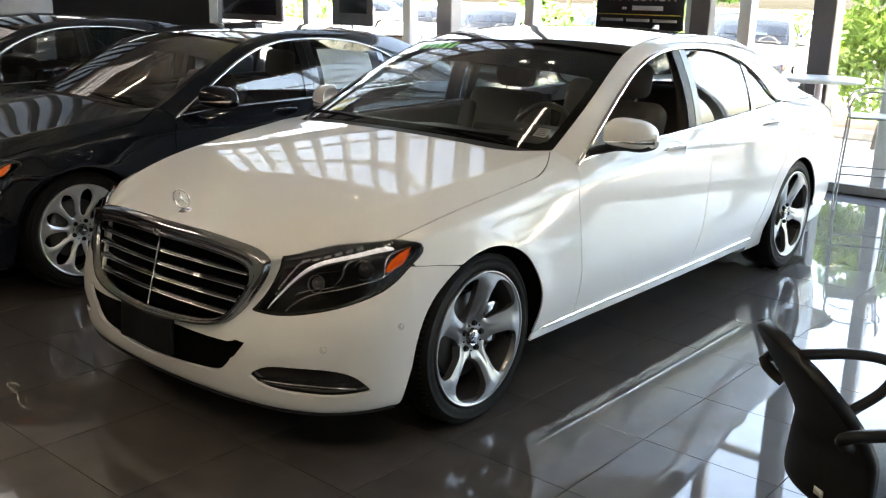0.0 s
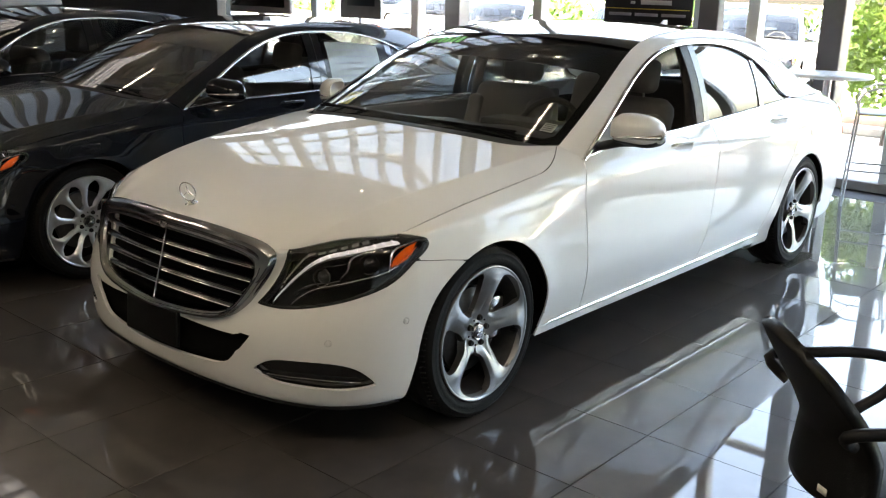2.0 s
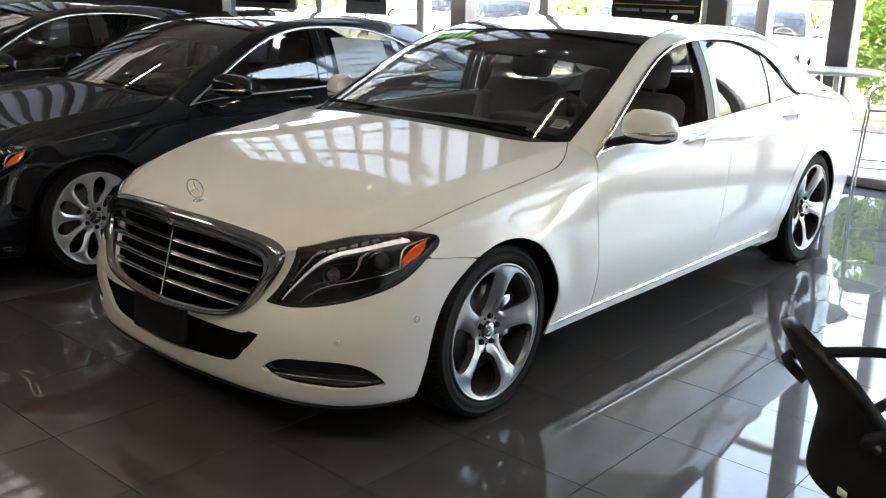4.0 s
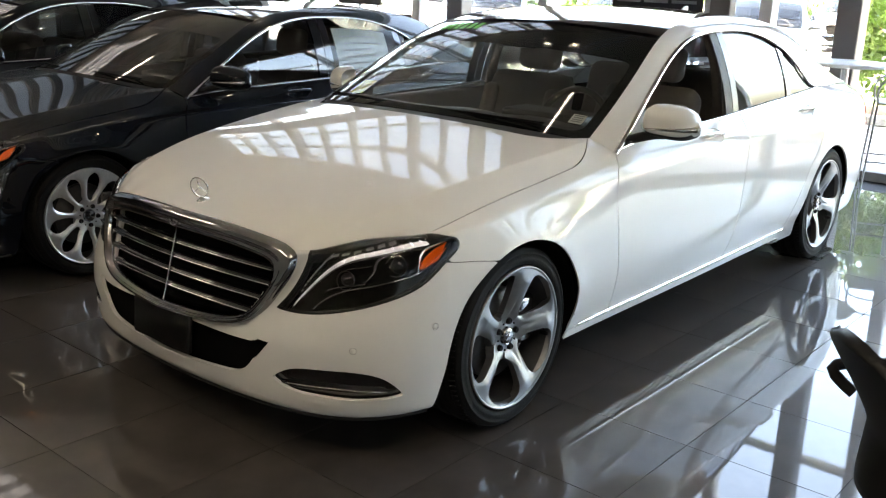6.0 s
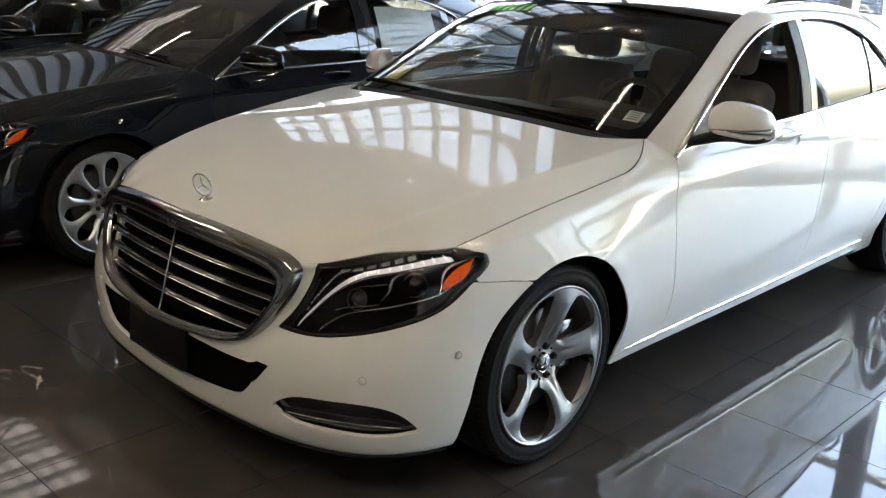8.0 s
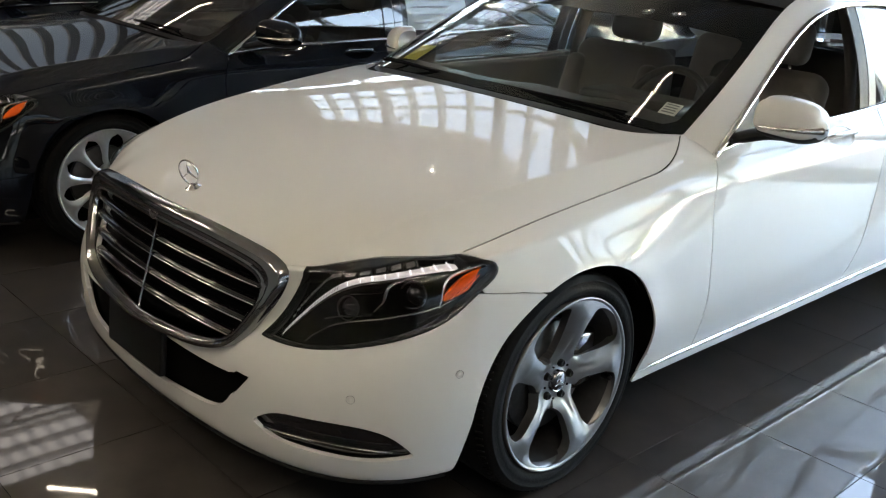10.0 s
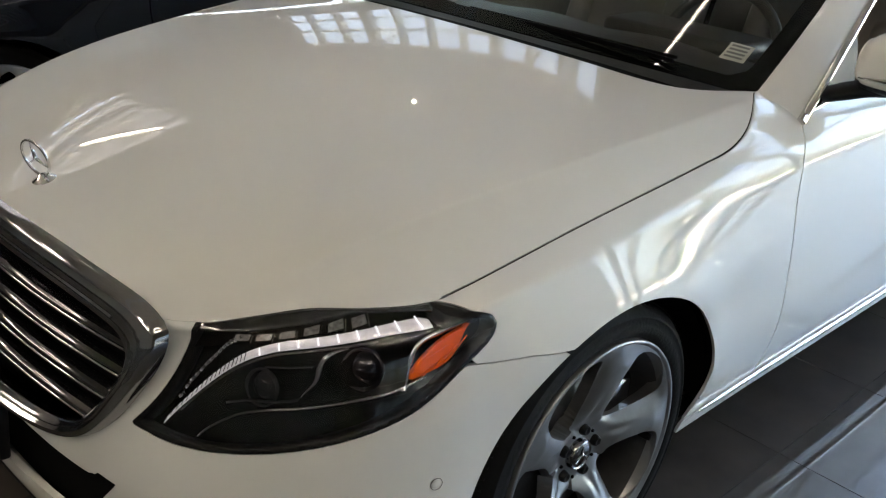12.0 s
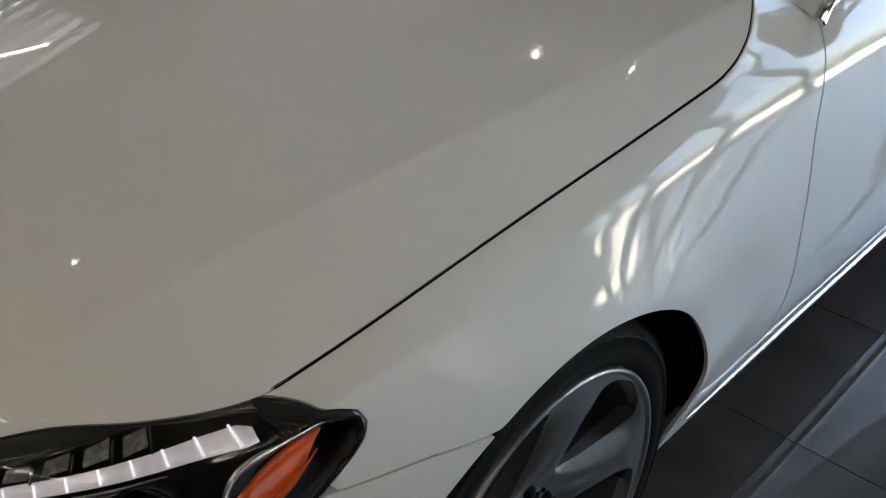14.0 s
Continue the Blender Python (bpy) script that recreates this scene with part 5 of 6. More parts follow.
for name, x0, x1, z0, z1 in (("bulkhead", LEFT_X - 0.2, WALL_X + 0.2, LOW_HEAD, CLEAR_Z0), ("bulkhead_west", LEFT_X - 0.2, CLEAR_X0, CLEAR_Z0, CLEAR_Z1),
                             ("bulkhead_east", CLEAR_X1, WALL_X + 0.2, CLEAR_Z0, CLEAR_Z1), ("bulkhead_top", LEFT_X - 0.2, WALL_X + 0.2, CLEAR_Z1, ROOM_H)):
    wall(name, (x1 - x0, 0.25, z1 - z0), ((x0 + x1) / 2, WALL_Y + 0.05, (z0 + z1) / 2), WALL_PAINT, "painted bulkhead over the shop windows")
# ribbed deck with one opening for a skylight, and trusses across it
SKY_X0, SKY_X1, SKY_Y0, SKY_Y1 = -12.9, -9.7, 0.3, 3.4
bits = [slab((x1 - x0, y1 - y0, 0.25), ((x0 + x1) / 2, (y0 + y1) / 2, ROOM_H + 0.125)) for x0, x1, y0, y1 in (
    (LEFT_X - 0.3, SKY_X0, BACK_Y - 0.3, WALL_Y + 0.3), (SKY_X1, WALL_X + 0.3, BACK_Y - 0.3, WALL_Y + 0.3), (SKY_X0, SKY_X1, BACK_Y - 0.3, SKY_Y0), (SKY_X0, SKY_X1, SKY_Y1, WALL_Y + 0.3))]
for k in range(66):
    x = LEFT_X + 0.2 + 0.32 * k
    for y0, y1 in (((BACK_Y, SKY_Y0), (SKY_Y1, WALL_Y)) if SKY_X0 - 0.05 < x < SKY_X1 + 0.05 else ((BACK_Y, WALL_Y),)):
        bits.append(slab((0.10, y1 - y0, 0.05), (x, (y0 + y1) / 2, ROOM_H - 0.024), 0.01, 1))
tagged(part("ceiling", merged(*bits), CEILING, smooth=False), "painted ribbed steel deck ceiling", "ceiling", kind="structure")
light_roof = thing("skylight", pose(0, 0, 0), "corrugated translucent roof light", "skylight", kind="structure")
wave = np.linspace(SKY_Y0 - 0.05, SKY_Y1 + 0.05, 110)
part("roof_sheet", sheet_piece(np.array([[(x, y, ROOM_H + 0.285 + 0.022 * math.sin(y * 2 * math.pi / 0.27)) for y in wave] for x in np.linspace(SKY_X0 - 0.05, SKY_X1 + 0.05, 4)])), ROOF_SHEET, light_roof)
for k in range(1, 7):
    part("purlin", slab((0.06, SKY_Y1 - SKY_Y0, 0.08), (SKY_X0 + 0.5 * k, (SKY_Y0 + SKY_Y1) / 2, ROOM_H + 0.16), 0.004, 1), STEEL, light_roof, smooth=False)
for x in (-11.2, -8.1, -5.0, -1.9, 1.2, 4.3):
    beam = tagged(thing("roof_truss", pose(x, 0, 0), "open steel roof truss under the ceiling", "beam", "roof trusses", "structure"))
    top, low = ROOM_H - 0.09, ROOM_H - 0.62
    mid, span = (WALL_Y + BACK_Y) / 2, WALL_Y - BACK_Y - 0.1
    for z in (top, low):
        part("chord", slab((0.08, span, 0.06), (0, mid, z), 0.004, 1), STEEL, beam, smooth=False)
    n = 22
    step = span / n
    webs = [sweep([(0, mid - span / 2 + step * k, low if k % 2 else top), (0, mid - span / 2 + step * (k + 1), top if k % 2 else low)], 0.018, 6) for k in range(n)]
    part("web", joined(*webs), STEEL, beam)
wall("dark_partition", (4.1, 0.14, 3.2), (-9.65, 5.0, 1.602), DARK_WALL, "tall black display partition")

# shop windows on two sides: posts, rails and panes
def shop_window(name, a, b, along, fixed, posts, rails, label, glass=SHOP_GLASS, head=HEAD):
    """A glazed run from a to b along 'x' or 'y' at a fixed place on the other axis."""
    w = thing(name, pose(0, 0, 0), label, "window", kind="structure")
    spot = (lambda u, z: (u, fixed, z)) if along == "x" else (lambda u, z: (fixed, u, z))
    dims = (lambda l, d, h: (l, d, h)) if along == "x" else (lambda l, d, h: (d, l, h))
    for u, wide, mat in posts:
        part("window_post", slab(dims(wide, 0.15, head), spot(u, head / 2), 0.006, 1), mat, w, smooth=False)
    for z, tall in rails:
        part("window_rail", slab(dims(b - a, 0.10, tall), spot((a + b) / 2, z), 0.004, 1), FRAME_WHITE, w, smooth=False)
    part("window_sill", slab(dims(b - a, 0.24, 0.085), spot((a + b) / 2, 0.043), 0.006, 1), SILL_GREY, w, smooth=False)
    edges = [a] + sorted(u for u, _, _ in posts if a < u < b) + [b]
    for u0, u1 in zip(edges, edges[1:]):
        p = part("pane", slab(dims(u1 - u0, 0.008, head - 0.09), spot((u0 + u1) / 2, (head + 0.09) / 2)), glass, w, smooth=False)
        p.visible_shadow = False
    return w


FRONT_POSTS = [(x, 0.12, FRAME_WHITE) for x in (-12.7, -10.8, -8.88, -6.98, -5.12, -3.27, -1.33, -0.78, 0.60, 2.5, 4.4, 5.35, 6.3, 6.85)]
shop_window("window_1", LEFT_X, WALL_X, "x", WALL_Y, FRONT_POSTS, ((2.86, 0.06), (LOW_HEAD - 0.05, 0.10)), "floor-to-ceiling shop windows in white aluminium frames", head=LOW_HEAD)
high = thing("window_4", pose(0, 0, 0), "band of high windows under the roof", "window", kind="structure")
edges = np.linspace(CLEAR_X0, CLEAR_X1, 11)
for k, (x0, x1) in enumerate(zip(edges, edges[1:])):
    part("pane", slab((x1 - x0, 0.008, CLEAR_Z1 - CLEAR_Z0), ((x0 + x1) / 2, WALL_Y + 0.07, (CLEAR_Z0 + CLEAR_Z1) / 2)), HIGH_GLASS, high, smooth=False).visible_shadow = False
    if k:
        part("window_post", slab((0.20 if k in (3, 7) else 0.07, 0.12, CLEAR_Z1 - CLEAR_Z0), (x0, WALL_Y + 0.05, (CLEAR_Z0 + CLEAR_Z1) / 2), 0.004, 1), FRAME_WHITE, high, smooth=False)
for z in (4.92, 5.45):
    part("window_rail", slab((CLEAR_X1 - CLEAR_X0, 0.08, 0.045), ((CLEAR_X0 + CLEAR_X1) / 2, WALL_Y + 0.05, z), 0.004, 1), FRAME_WHITE, high, smooth=False)
wall("wall_west_top", (0.24, WALL_Y - WEST_Y, ROOM_H - HEAD), (LEFT_X - 0.02, (WALL_Y + WEST_Y) / 2, (ROOM_H + HEAD) / 2), DARK_WALL, "dark panel over the side windows")
wall("wall_northwest", (0.24, WALL_Y - WEST_Y, 2.9), (LEFT_X - 0.02, (WALL_Y + WEST_Y) / 2, 1.45), DARK_WALL, "dark panelled lower wall under high windows")
shop_window("window_2", WEST_Y, WALL_Y, "y", LEFT_X, [(WEST_Y + 0.45 * k, 0.16, DARK_WALL) for k in range(18)], ((2.45, 0.10), (HEAD - 0.04, 0.08)), "tall smoked side windows with narrow grey mullions", DIM_WEST_GLASS)
# unseen panel, added to keep the far windows out of the black cars' reflections
wall("reflection_blocker", (6.3, 0.16, 1.1), (-10.85, 5.8, 2.75), DARK_WALL, "dark panel over the far shop windows")
# this run's pane tint is added to hold back light on the white flank
shop_window("window_3", -5.0, WALL_Y, "y", WALL_X, [(-4.8 + 1.22 * k, 0.24, COLUMN_GREY) for k in range(9)], ((0.9, 0.16), (1.9, 0.18), (SIDE_HEAD - 0.05, 0.10)), "tall side windows in grey aluminium frames", DIM_EAST_GLASS, SIDE_HEAD)
wall("side_bulkhead", (0.22, WALL_Y + 5.1, ROOM_H - SIDE_HEAD), (WALL_X + 0.1, (WALL_Y - 5.1) / 2, (ROOM_H + SIDE_HEAD) / 2), WALL_PAINT, "painted bulkhead over the side windows")
tagged(part("column", slab((0.20, 0.22, ROOM_H), (0.06, 5.86, ROOM_H / 2), 0.012, 2), COLUMN_GREY, smooth=False), "dark grey square steel column by the window", "column", kind="structure")
tagged(part("column", slab((0.24, 0.20, ROOM_H), (-4.66, 6.32, ROOM_H / 2), 0.012, 2), COLUMN_GREY, smooth=False), "dark grey square steel column by the window", "column", kind="structure")
tagged(part("column", slab((0.20, 0.14, ROOM_H), (-1.15, 5.94, ROOM_H / 2), 0.012, 2), COLUMN_GREY, smooth=False), "dark grey square steel column by the window", "column", kind="structure")

# outdoors: one ground sheet, a kerbed island, trees
tagged(part("ground", slab((400, 300, 0.3), (0, WALL_Y + 0.15 + 150, -0.19)), ASPHALT, smooth=False), "sunlit pale concrete car park", "ground", kind="structure")
tagged(part("ground_behind", slab((400, 150, 0.3), (0, WALL_Y + 0.10 - 75, -0.36)), ASPHALT, smooth=False), "plain ground round the building", "ground", kind="structure")
island = tagged(part("planting_island", slab((9.0, 2.6, 0.13), (1.9, 11.3, 0.02), 0.03, 2), SILL_GREY, smooth=False), "kerbed planting island in the car park", "kerb", kind="structure")
part("mulch_bed", slab((8.7, 2.3, 0.05), (1.9, 11.3, 0.07), 0.02, 1), MULCH, island)
part("lawn_strip", slab((8.7, 1.2, 0.06), (1.9, 11.75, 0.085), 0.02, 1), GRASS, island)

# ---- lamps of the showroom ----
def pendant_tube(path, label, thick=0.011):
    t = thing("pendant_light", pose(0, 0, 0), label, "lamp", "linear lights")
    p = curve3(path, 40) if len(path) > 2 else np.array(path)
    part("lamp_tube", sweep(p, thick, 8), LAMP_WARM, t, "glowing warm tube")
    part("lamp_housing", sweep(p + (0, 0, 0.022 + thick), 0.024, 8, 0.6), FRAME_WHITE, t)
    for q in (p[0], p[-1], p[len(p) // 2]):
        part("hanging_wire", sweep([q + (0, 0, 0.04), (q[0], q[1], ROOM_H)], 0.003, 5), STEEL, t)
    return t


for x, y0, y1 in ((-0.02, 0.45, 1.50),):
    pendant_tube([(x, y0, 3.05), (x, y1, 3.05)], "straight warm tube light hanging over the cars")
for x, y, wide, deep, thick in ((2.7, -1.5, 0.5, 0.75, 0.028), (0.7, -3.3, 0.75, 0.5, 0.028), (-3.1, -2.5, 0.75, 0.5, 0.03)):
    ring = [(x + wide * math.sin(a), y + deep * math.cos(a), 3.05) for a in np.linspace(0.55, 2 * math.pi - 0.55, 14)]
    pendant_tube(ring, "open oval ring of warm tube light hanging over the cars", thick)
pendant_tube([(-4.60, 0.40, 3.05), (-4.08, 0.90, 3.05)], "straight warm tube light hanging over the cars", 0.008)


def spot_light(x, y, z=3.35):
    t = thing("spotlight", pose(x, y, z), "small round spotlight on a hanging rod", "lamp", "spotlights")
    part("lamp_can", lathe([(0.0, 0.10), (0.05, 0.10), (0.06, 0.08), (0.062, 0.0), (0.055, 0.0), (0.05, 0.02)], 20, "z"), FRAME_WHITE, t)
    part("lamp_bulb", lathe([(0.0, 0.006), (0.009, 0.008), (0.014, 0.018)], 16, "z"), SPOT_WARM, t)
    part("hanging_rod", sweep([(0, 0, 0.09), (0, 0, ROOM_H - z)], 0.006, 6), STEEL, t)


for x, y in ((-1.22, 2.58), (-0.86, 2.55), (1.6, 2.2), (-2.2, -0.35)):
    spot_light(x, y)
t = thing("downlight", pose(-2.45, 2.05, 3.0), "round ring lamp with a bright centre", "lamp")
part("lamp_ring", lathe([(0.09, 0.03), (0.10, 0.0), (0.12, -0.004), (0.13, 0.004), (0.13, 0.03)], 28, "z"), FRAME_WHITE, t)
part("lamp_bulb", lathe([(0.0, 0.0), (0.010, 0.002), (0.014, 0.01)], 16, "z"), SPOT_WARM, t)
part("lamp_dish", lathe([(0.014, 0.012), (0.095, 0.02)], 24, "z"), FRAME_WHITE, t)
part("hanging_rod", sweep([(0, 0, 0.02), (0, 0, ROOM_H - 3.0)], 0.006, 6), STEEL, t)

# ---- cars in the showroom ----
white_car = saloon(pose(0, 0, 0), WHITE_PAINT, "pearl white luxury saloon with its driver window down on polished tiles", LEATHER, window_down=True)
BLACK_LEATHER = material("black_leather", (0.02, 0.019, 0.018), 0.5, vary=0.1, scale=25, bump=0.1, bump_scale=200)
GREY_LEATHER = material("grey_leather", (0.16, 0.15, 0.14), 0.5, vary=0.1, scale=25, bump=0.1, bump_scale=200)
black_car = saloon(pose(-2.652, -0.153, 0) @ Matrix.Scale(0.95, 4), BLACK_PAINT, "glossy black saloon with chrome window trim parked beside the white car", GREY_LEATHER, spokes=10, narrow=1.12, twist=0.0, star=False, glass=DARK_GLASS)
saloon(pose(-4.72, -0.62, 0) @ Matrix.Scale(0.955, 4), BLACK_PAINT, "glossy black saloon behind another black car", BLACK_LEATHER, spokes=10, narrow=1.12, twist=0.0, star=False, glass=DARK_GLASS)


# stickers on the windscreens and windows
def screen_patch(parent, name, u0, u1, v0, v1, mat, label="", raise_by=-0.006, sheet=None, skew=0.0):
    S = SCREEN if sheet is None else sheet
    N = sheet_normals(S)
    N = N * np.sign(N[:, :, 2].mean() if sheet is None else N[:, :, 0].mean())
    n, m = S.shape[:2]
    P = np.empty((5, 5, 3))
    for i, v in enumerate(np.linspace(v0, v1, 5)):
        for j, u in enumerate(np.linspace(u0, u1, 5)):
            a, b = v * (n - 1), (u + skew * (v - v0)) * (m - 1)
            i0, j0 = min(int(a), n - 2), min(int(b), m - 2)
            f, g = a - i0, b - j0
            q = lambda T: (T[i0, j0] * (1 - f) + T[i0 + 1, j0] * f) * (1 - g) + (T[i0, j0 + 1] * (1 - f) + T[i0 + 1, j0 + 1] * f) * g
            P[i, j] = q(S) + q(N) * raise_by
    return part(name, sheet_piece(P), mat, parent, label)


for k in range(6):
    screen_patch(white_car, "price_mark", 0.105 + 0.036 * k, 0.130 + 0.036 * k, 0.86, 0.955, STICKER_GREEN, "green marker stroke on the glass", 0.003, skew=-0.08)
screen_patch(white_car, "windscreen_sticker", 0.098, 0.178, 0.10, 0.235, STICKER_YELLOW, "square yellow sticker inside the glass")
screen_patch(white_car, "windscreen_label", 0.921, 0.956, 0.115, 0.19, PAPER, "small white paper label inside the glass")
for k in range(4):
    screen_patch(white_car, "label_bar", 0.925, 0.951, 0.125 + 0.016 * k, 0.133 + 0.016 * k, PRINT, "", -0.0045)
SHEET_PAPER = material("price_sheet_paper", (0.25, 0.27, 0.25), 0.5, coat=0.6, vary=0.06, scale=20)
R = window_sheet(1.93, 2.62)
screen_patch(black_car, "window_sticker", 0.06, 0.80, 0.08, 0.84, SHEET_PAPER, "large white price sheet on the rear window", 0.003, R)
for k in range(5):
    screen_patch(black_car, "sticker_bar", 0.16 + 0.12 * k, 0.185 + 0.12 * k, 0.16 + 0.05 * (k % 2), 0.76 - 0.09 * (k % 3), PRINT, "", 0.0065, R)


# ---- furniture ----
def office_chair(m):
    c = thing("office_chair", m, "black plastic office chair with curved back and loop arms", "chair")
    mat = material("chair_black", (0.006, 0.006, 0.0065), 0.5, spec=0.3, vary=0.15, scale=20, bump=0.1, bump_scale=200)
    u, v = np.linspace(-1, 1, 25), np.linspace(0, 1, 25)
    half = lambda t: 0.235 * (1 - 0.10 * t) * (1 - max(0, (t - 0.75) / 0.25) ** 2.4 * 0.45)
    wing = lambda t: 0.03 + 0.06 * (1 - t) ** 0.8
    P = np.array([[(s * half(t), -0.275 - 0.15 * max(0, t - 0.35) ** 1.2 / 0.60 - 0.012 * math.cos(t * 7.0) * (1 - t) + wing(t) * s * s, 0.335 + 0.466 * t - 0.03 * s * s * max(0, (t - 0.6) / 0.4)) for t in v] for s in u])
    N = sheet_normals(P)
    front, back = sheet_piece(P + N * 0.016), sheet_piece(P - N * 0.016, True)
    rim = list(range(25)) + [i * 25 + 24 for i in range(1, 25)] + [24 * 25 + j for j in range(23, -1, -1)] + [i * 25 for i in range(23, 0, -1)]
    n = len(front[0])
    loop = [(rim[k], rim[(k + 1) % len(rim)], n + rim[(k + 1) % len(rim)], n + rim[k]) for k in range(len(rim))]
    v2, f2 = joined(front, back)
    part("backrest", (v2, f2 + loop), mat, c)
    part("seat", soft_block((0.40, 0.38, 0.06), (0, 0.0, 0.355), 0.028), mat, c)
    part("care_label", slab((0.035, 0.003, 0.02), (0, 0, 0), turn=pose(0.14, -0.296, 0.385, 0, 0, 14)), PAPER, c)
    for s in (-1, 1):
        arm = curve3([(s * 0.215, -0.27, 0.55), (s * 0.265, -0.315, 0.60), (s * 0.275, -0.20, 0.615), (s * 0.275, 0.02, 0.61), (s * 0.27, 0.10, 0.575), (s * 0.26, 0.06, 0.50), (s * 0.24, -0.06, 0.42), (s * 0.19, -0.10, 0.36)], 30)
        part("armrest", sweep(arm, 0.017, 10), mat, c)
    part("gas_column", lathe([(0.03, 0.10), (0.03, 0.25), (0.018, 0.25), (0.018, 0.34)], 16, "z"), STEEL, c)
    for k in range(5):
        t = 2 * math.pi * k / 5
        part("leg", sweep([(0, 0, 0.12), (0.27 * math.cos(t), 0.27 * math.sin(t), 0.075)], [0.025, 0.016], 8), mat, c)
        part("caster", lathe([(0, -0.02), (0.024, -0.02), (0.028, 0), (0.024, 0.02), (0, 0.02)], 16, centre=(0.27 * math.cos(t), 0.27 * math.sin(t), 0.028)), mat, c)
    return c


office_chair(pose(2.475, -0.075, 0, 0, 0, -47))


def bar_table(m):
    t = thing("bar_table", m, "high round white bar table on a white disc foot", "table")
    part("tabletop", lathe([(0.0, 1.055), (0.345, 1.055), (0.352, 1.048), (0.352, 1.032), (0.34, 1.024), (0.0, 1.024)], 48, "z"), FRAME_WHITE, t)
    part("pole", lathe([(0.03, 0.02), (0.03, 1.03)], 20, "z"), STEEL, t)
    part("foot", lathe([(0.0, 0.03), (0.05, 0.028), (0.16, 0.016), (0.175, 0.006), (0.175, 0.0)], 40, "z"), FRAME_WHITE, t)
    return t


bar_table(pose(0.22, 5.38, 0))


STOOL_GREY = material("stool_metal", (0.42, 0.44, 0.44), 0.45, metal=0.3, vary=0.06, scale=20)


def bar_stool(m):
    s = thing("bar_stool", m, "high brushed steel bar chair with arms", "stool", "bar chairs")
    part("seat", soft_block((0.42, 0.40, 0.02), (0, 0, 0.76), 0.009), STOOL_GREY, s)
    for x in (-0.20, 0.20):
        for y in (-0.19, 0.19):
            part("leg", sweep([(x, y, 0.76), (x * 1.15, y * 1.2, 0.0)], 0.0085, 8), STOOL_GREY, s)
        part("armrest", sweep(curve3([(x, -0.19, 0.76), (x * 1.08, -0.18, 0.92), (x * 1.08, -0.10, 0.965), (x * 1.08, 0.10, 0.965), (x * 1.05, 0.20, 0.94)], 16), 0.008, 8), STOOL_GREY, s)
        part("back_post", sweep([(x, 0.19, 0.76), (x * 1.05, 0.23, 1.06)], 0.0085, 8), STOOL_GREY, s)
    for z in (0.96, 1.05):
        part("back_rail", sweep(curve3([(-0.21, 0.22, z), (0, 0.26, z), (0.21, 0.22, z)], 10), 0.008, 8), STOOL_GREY, s)
    for y in (-0.22, 0.22):
        part("foot_rail", sweep([(-0.22, y, 0.30), (0.22, y, 0.30)], 0.007, 8), STOOL_GREY, s)
    for x in (-0.22, 0.22):
        part("foot_rail", sweep([(x, -0.22, 0.30), (x, 0.22, 0.30)], 0.007, 8), STOOL_GREY, s)
    return s


first = bar_stool(pose(0.66, 5.50, 0, 0, 0, -70))
copy_thing(first, pose(1.35, 5.25, 0, 0, 0, -110))
b = thing("brochure_stand", pose(0.10, 5.62, 0, 0, 0, 25), "small white leaning brochure stand on the floor", "stand")
part("panel", slab((0.20, 0.012, 0.30), (0, 0, 0.20), 0.003, 1, pose(0, 0, 0, -22, 0, 0)), FRAME_WHITE, b)
part("base", slab((0.22, 0.18, 0.012), (0, 0.02, 0.006), 0.003, 1), FRAME_WHITE, b)


# signs and screens along the windows
def words(parent, text, size, m, mat, name="lettering"):
    c = bpy.data.curves.new(name, "FONT")
    c.body, c.size, c.align_x, c.extrude = text, size, "CENTER", 0.001
    me = bpy.data.meshes.new_from_object(bpy.data.objects.new("tmp", c))
    me.materials.append(mat)
    ob = new(name, me)
    ob.parent = parent
    ob.matrix_local = m
    return ob


SIGN_BLACK = material("sign_black", (0.008, 0.008, 0.009), 0.35, vary=0.1, scale=10)
SIGN_GREY = material("sign_lettering", (0.45, 0.46, 0.47), 0.5, vary=0.05, scale=30)
SIGN_YELLOW = material("sign_yellow", (0.65, 0.48, 0.05), 0.5, vary=0.05, scale=30)
s = thing("advertising_sign", pose(-1.835, 5.93, 0), "black advertising board with grey lettering and a yellow line", "sign")
part("board", slab((0.98, 0.03, 0.75), (0, 0, 1.735), 0.006, 1), SIGN_BLACK, s)
words(s, "PROTECTION", 0.135, pose(0, -0.017, 1.640, 90, 0, 0), SIGN_GREY)
part("brand_bar", slab((0.34, 0.004, 0.045), (0.10, -0.017, 1.57)), SIGN_GREY, s)
part("brand_bar", slab((0.05, 0.004, 0.025), (-0.16, -0.017, 1.565)), SIGN_GREY, s)
part("yellow_line", slab((0.94, 0.004, 0.008), (0, -0.017, 1.505)), SIGN_YELLOW, s)
for k in range(3):
    part("text_bar", slab((0.26, 0.004, 0.03), (-0.30 + 0.30 * k, -0.017, 1.45)), PRINT, s)
for x in (-0.42, 0.42):
    part("leg", slab((0.03, 0.03, 1.37), (x, 0.03, 0.685), 0.004, 1), STEEL, s)
    part("foot", slab((0.05, 0.34, 0.02), (x, 0.0, 0.01), 0.004, 1), STEEL, s)
s = thing("poster_banner", pose(-6.0, 5.98, 0), "grey poster banner with a dark car picture", "poster")
POSTER = material("poster_grey", (0.20, 0.19, 0.18), 0.5, vary=0.25, scale=3)
part("sheet", slab((0.74, 0.02, 1.15), (0, 0, 1.82), 0.003, 1), POSTER, s)
part("picture_shape", slab((0.50, 0.004, 0.20), (0.02, -0.013, 1.50), 0.0019, 1), SIGN_BLACK, s)
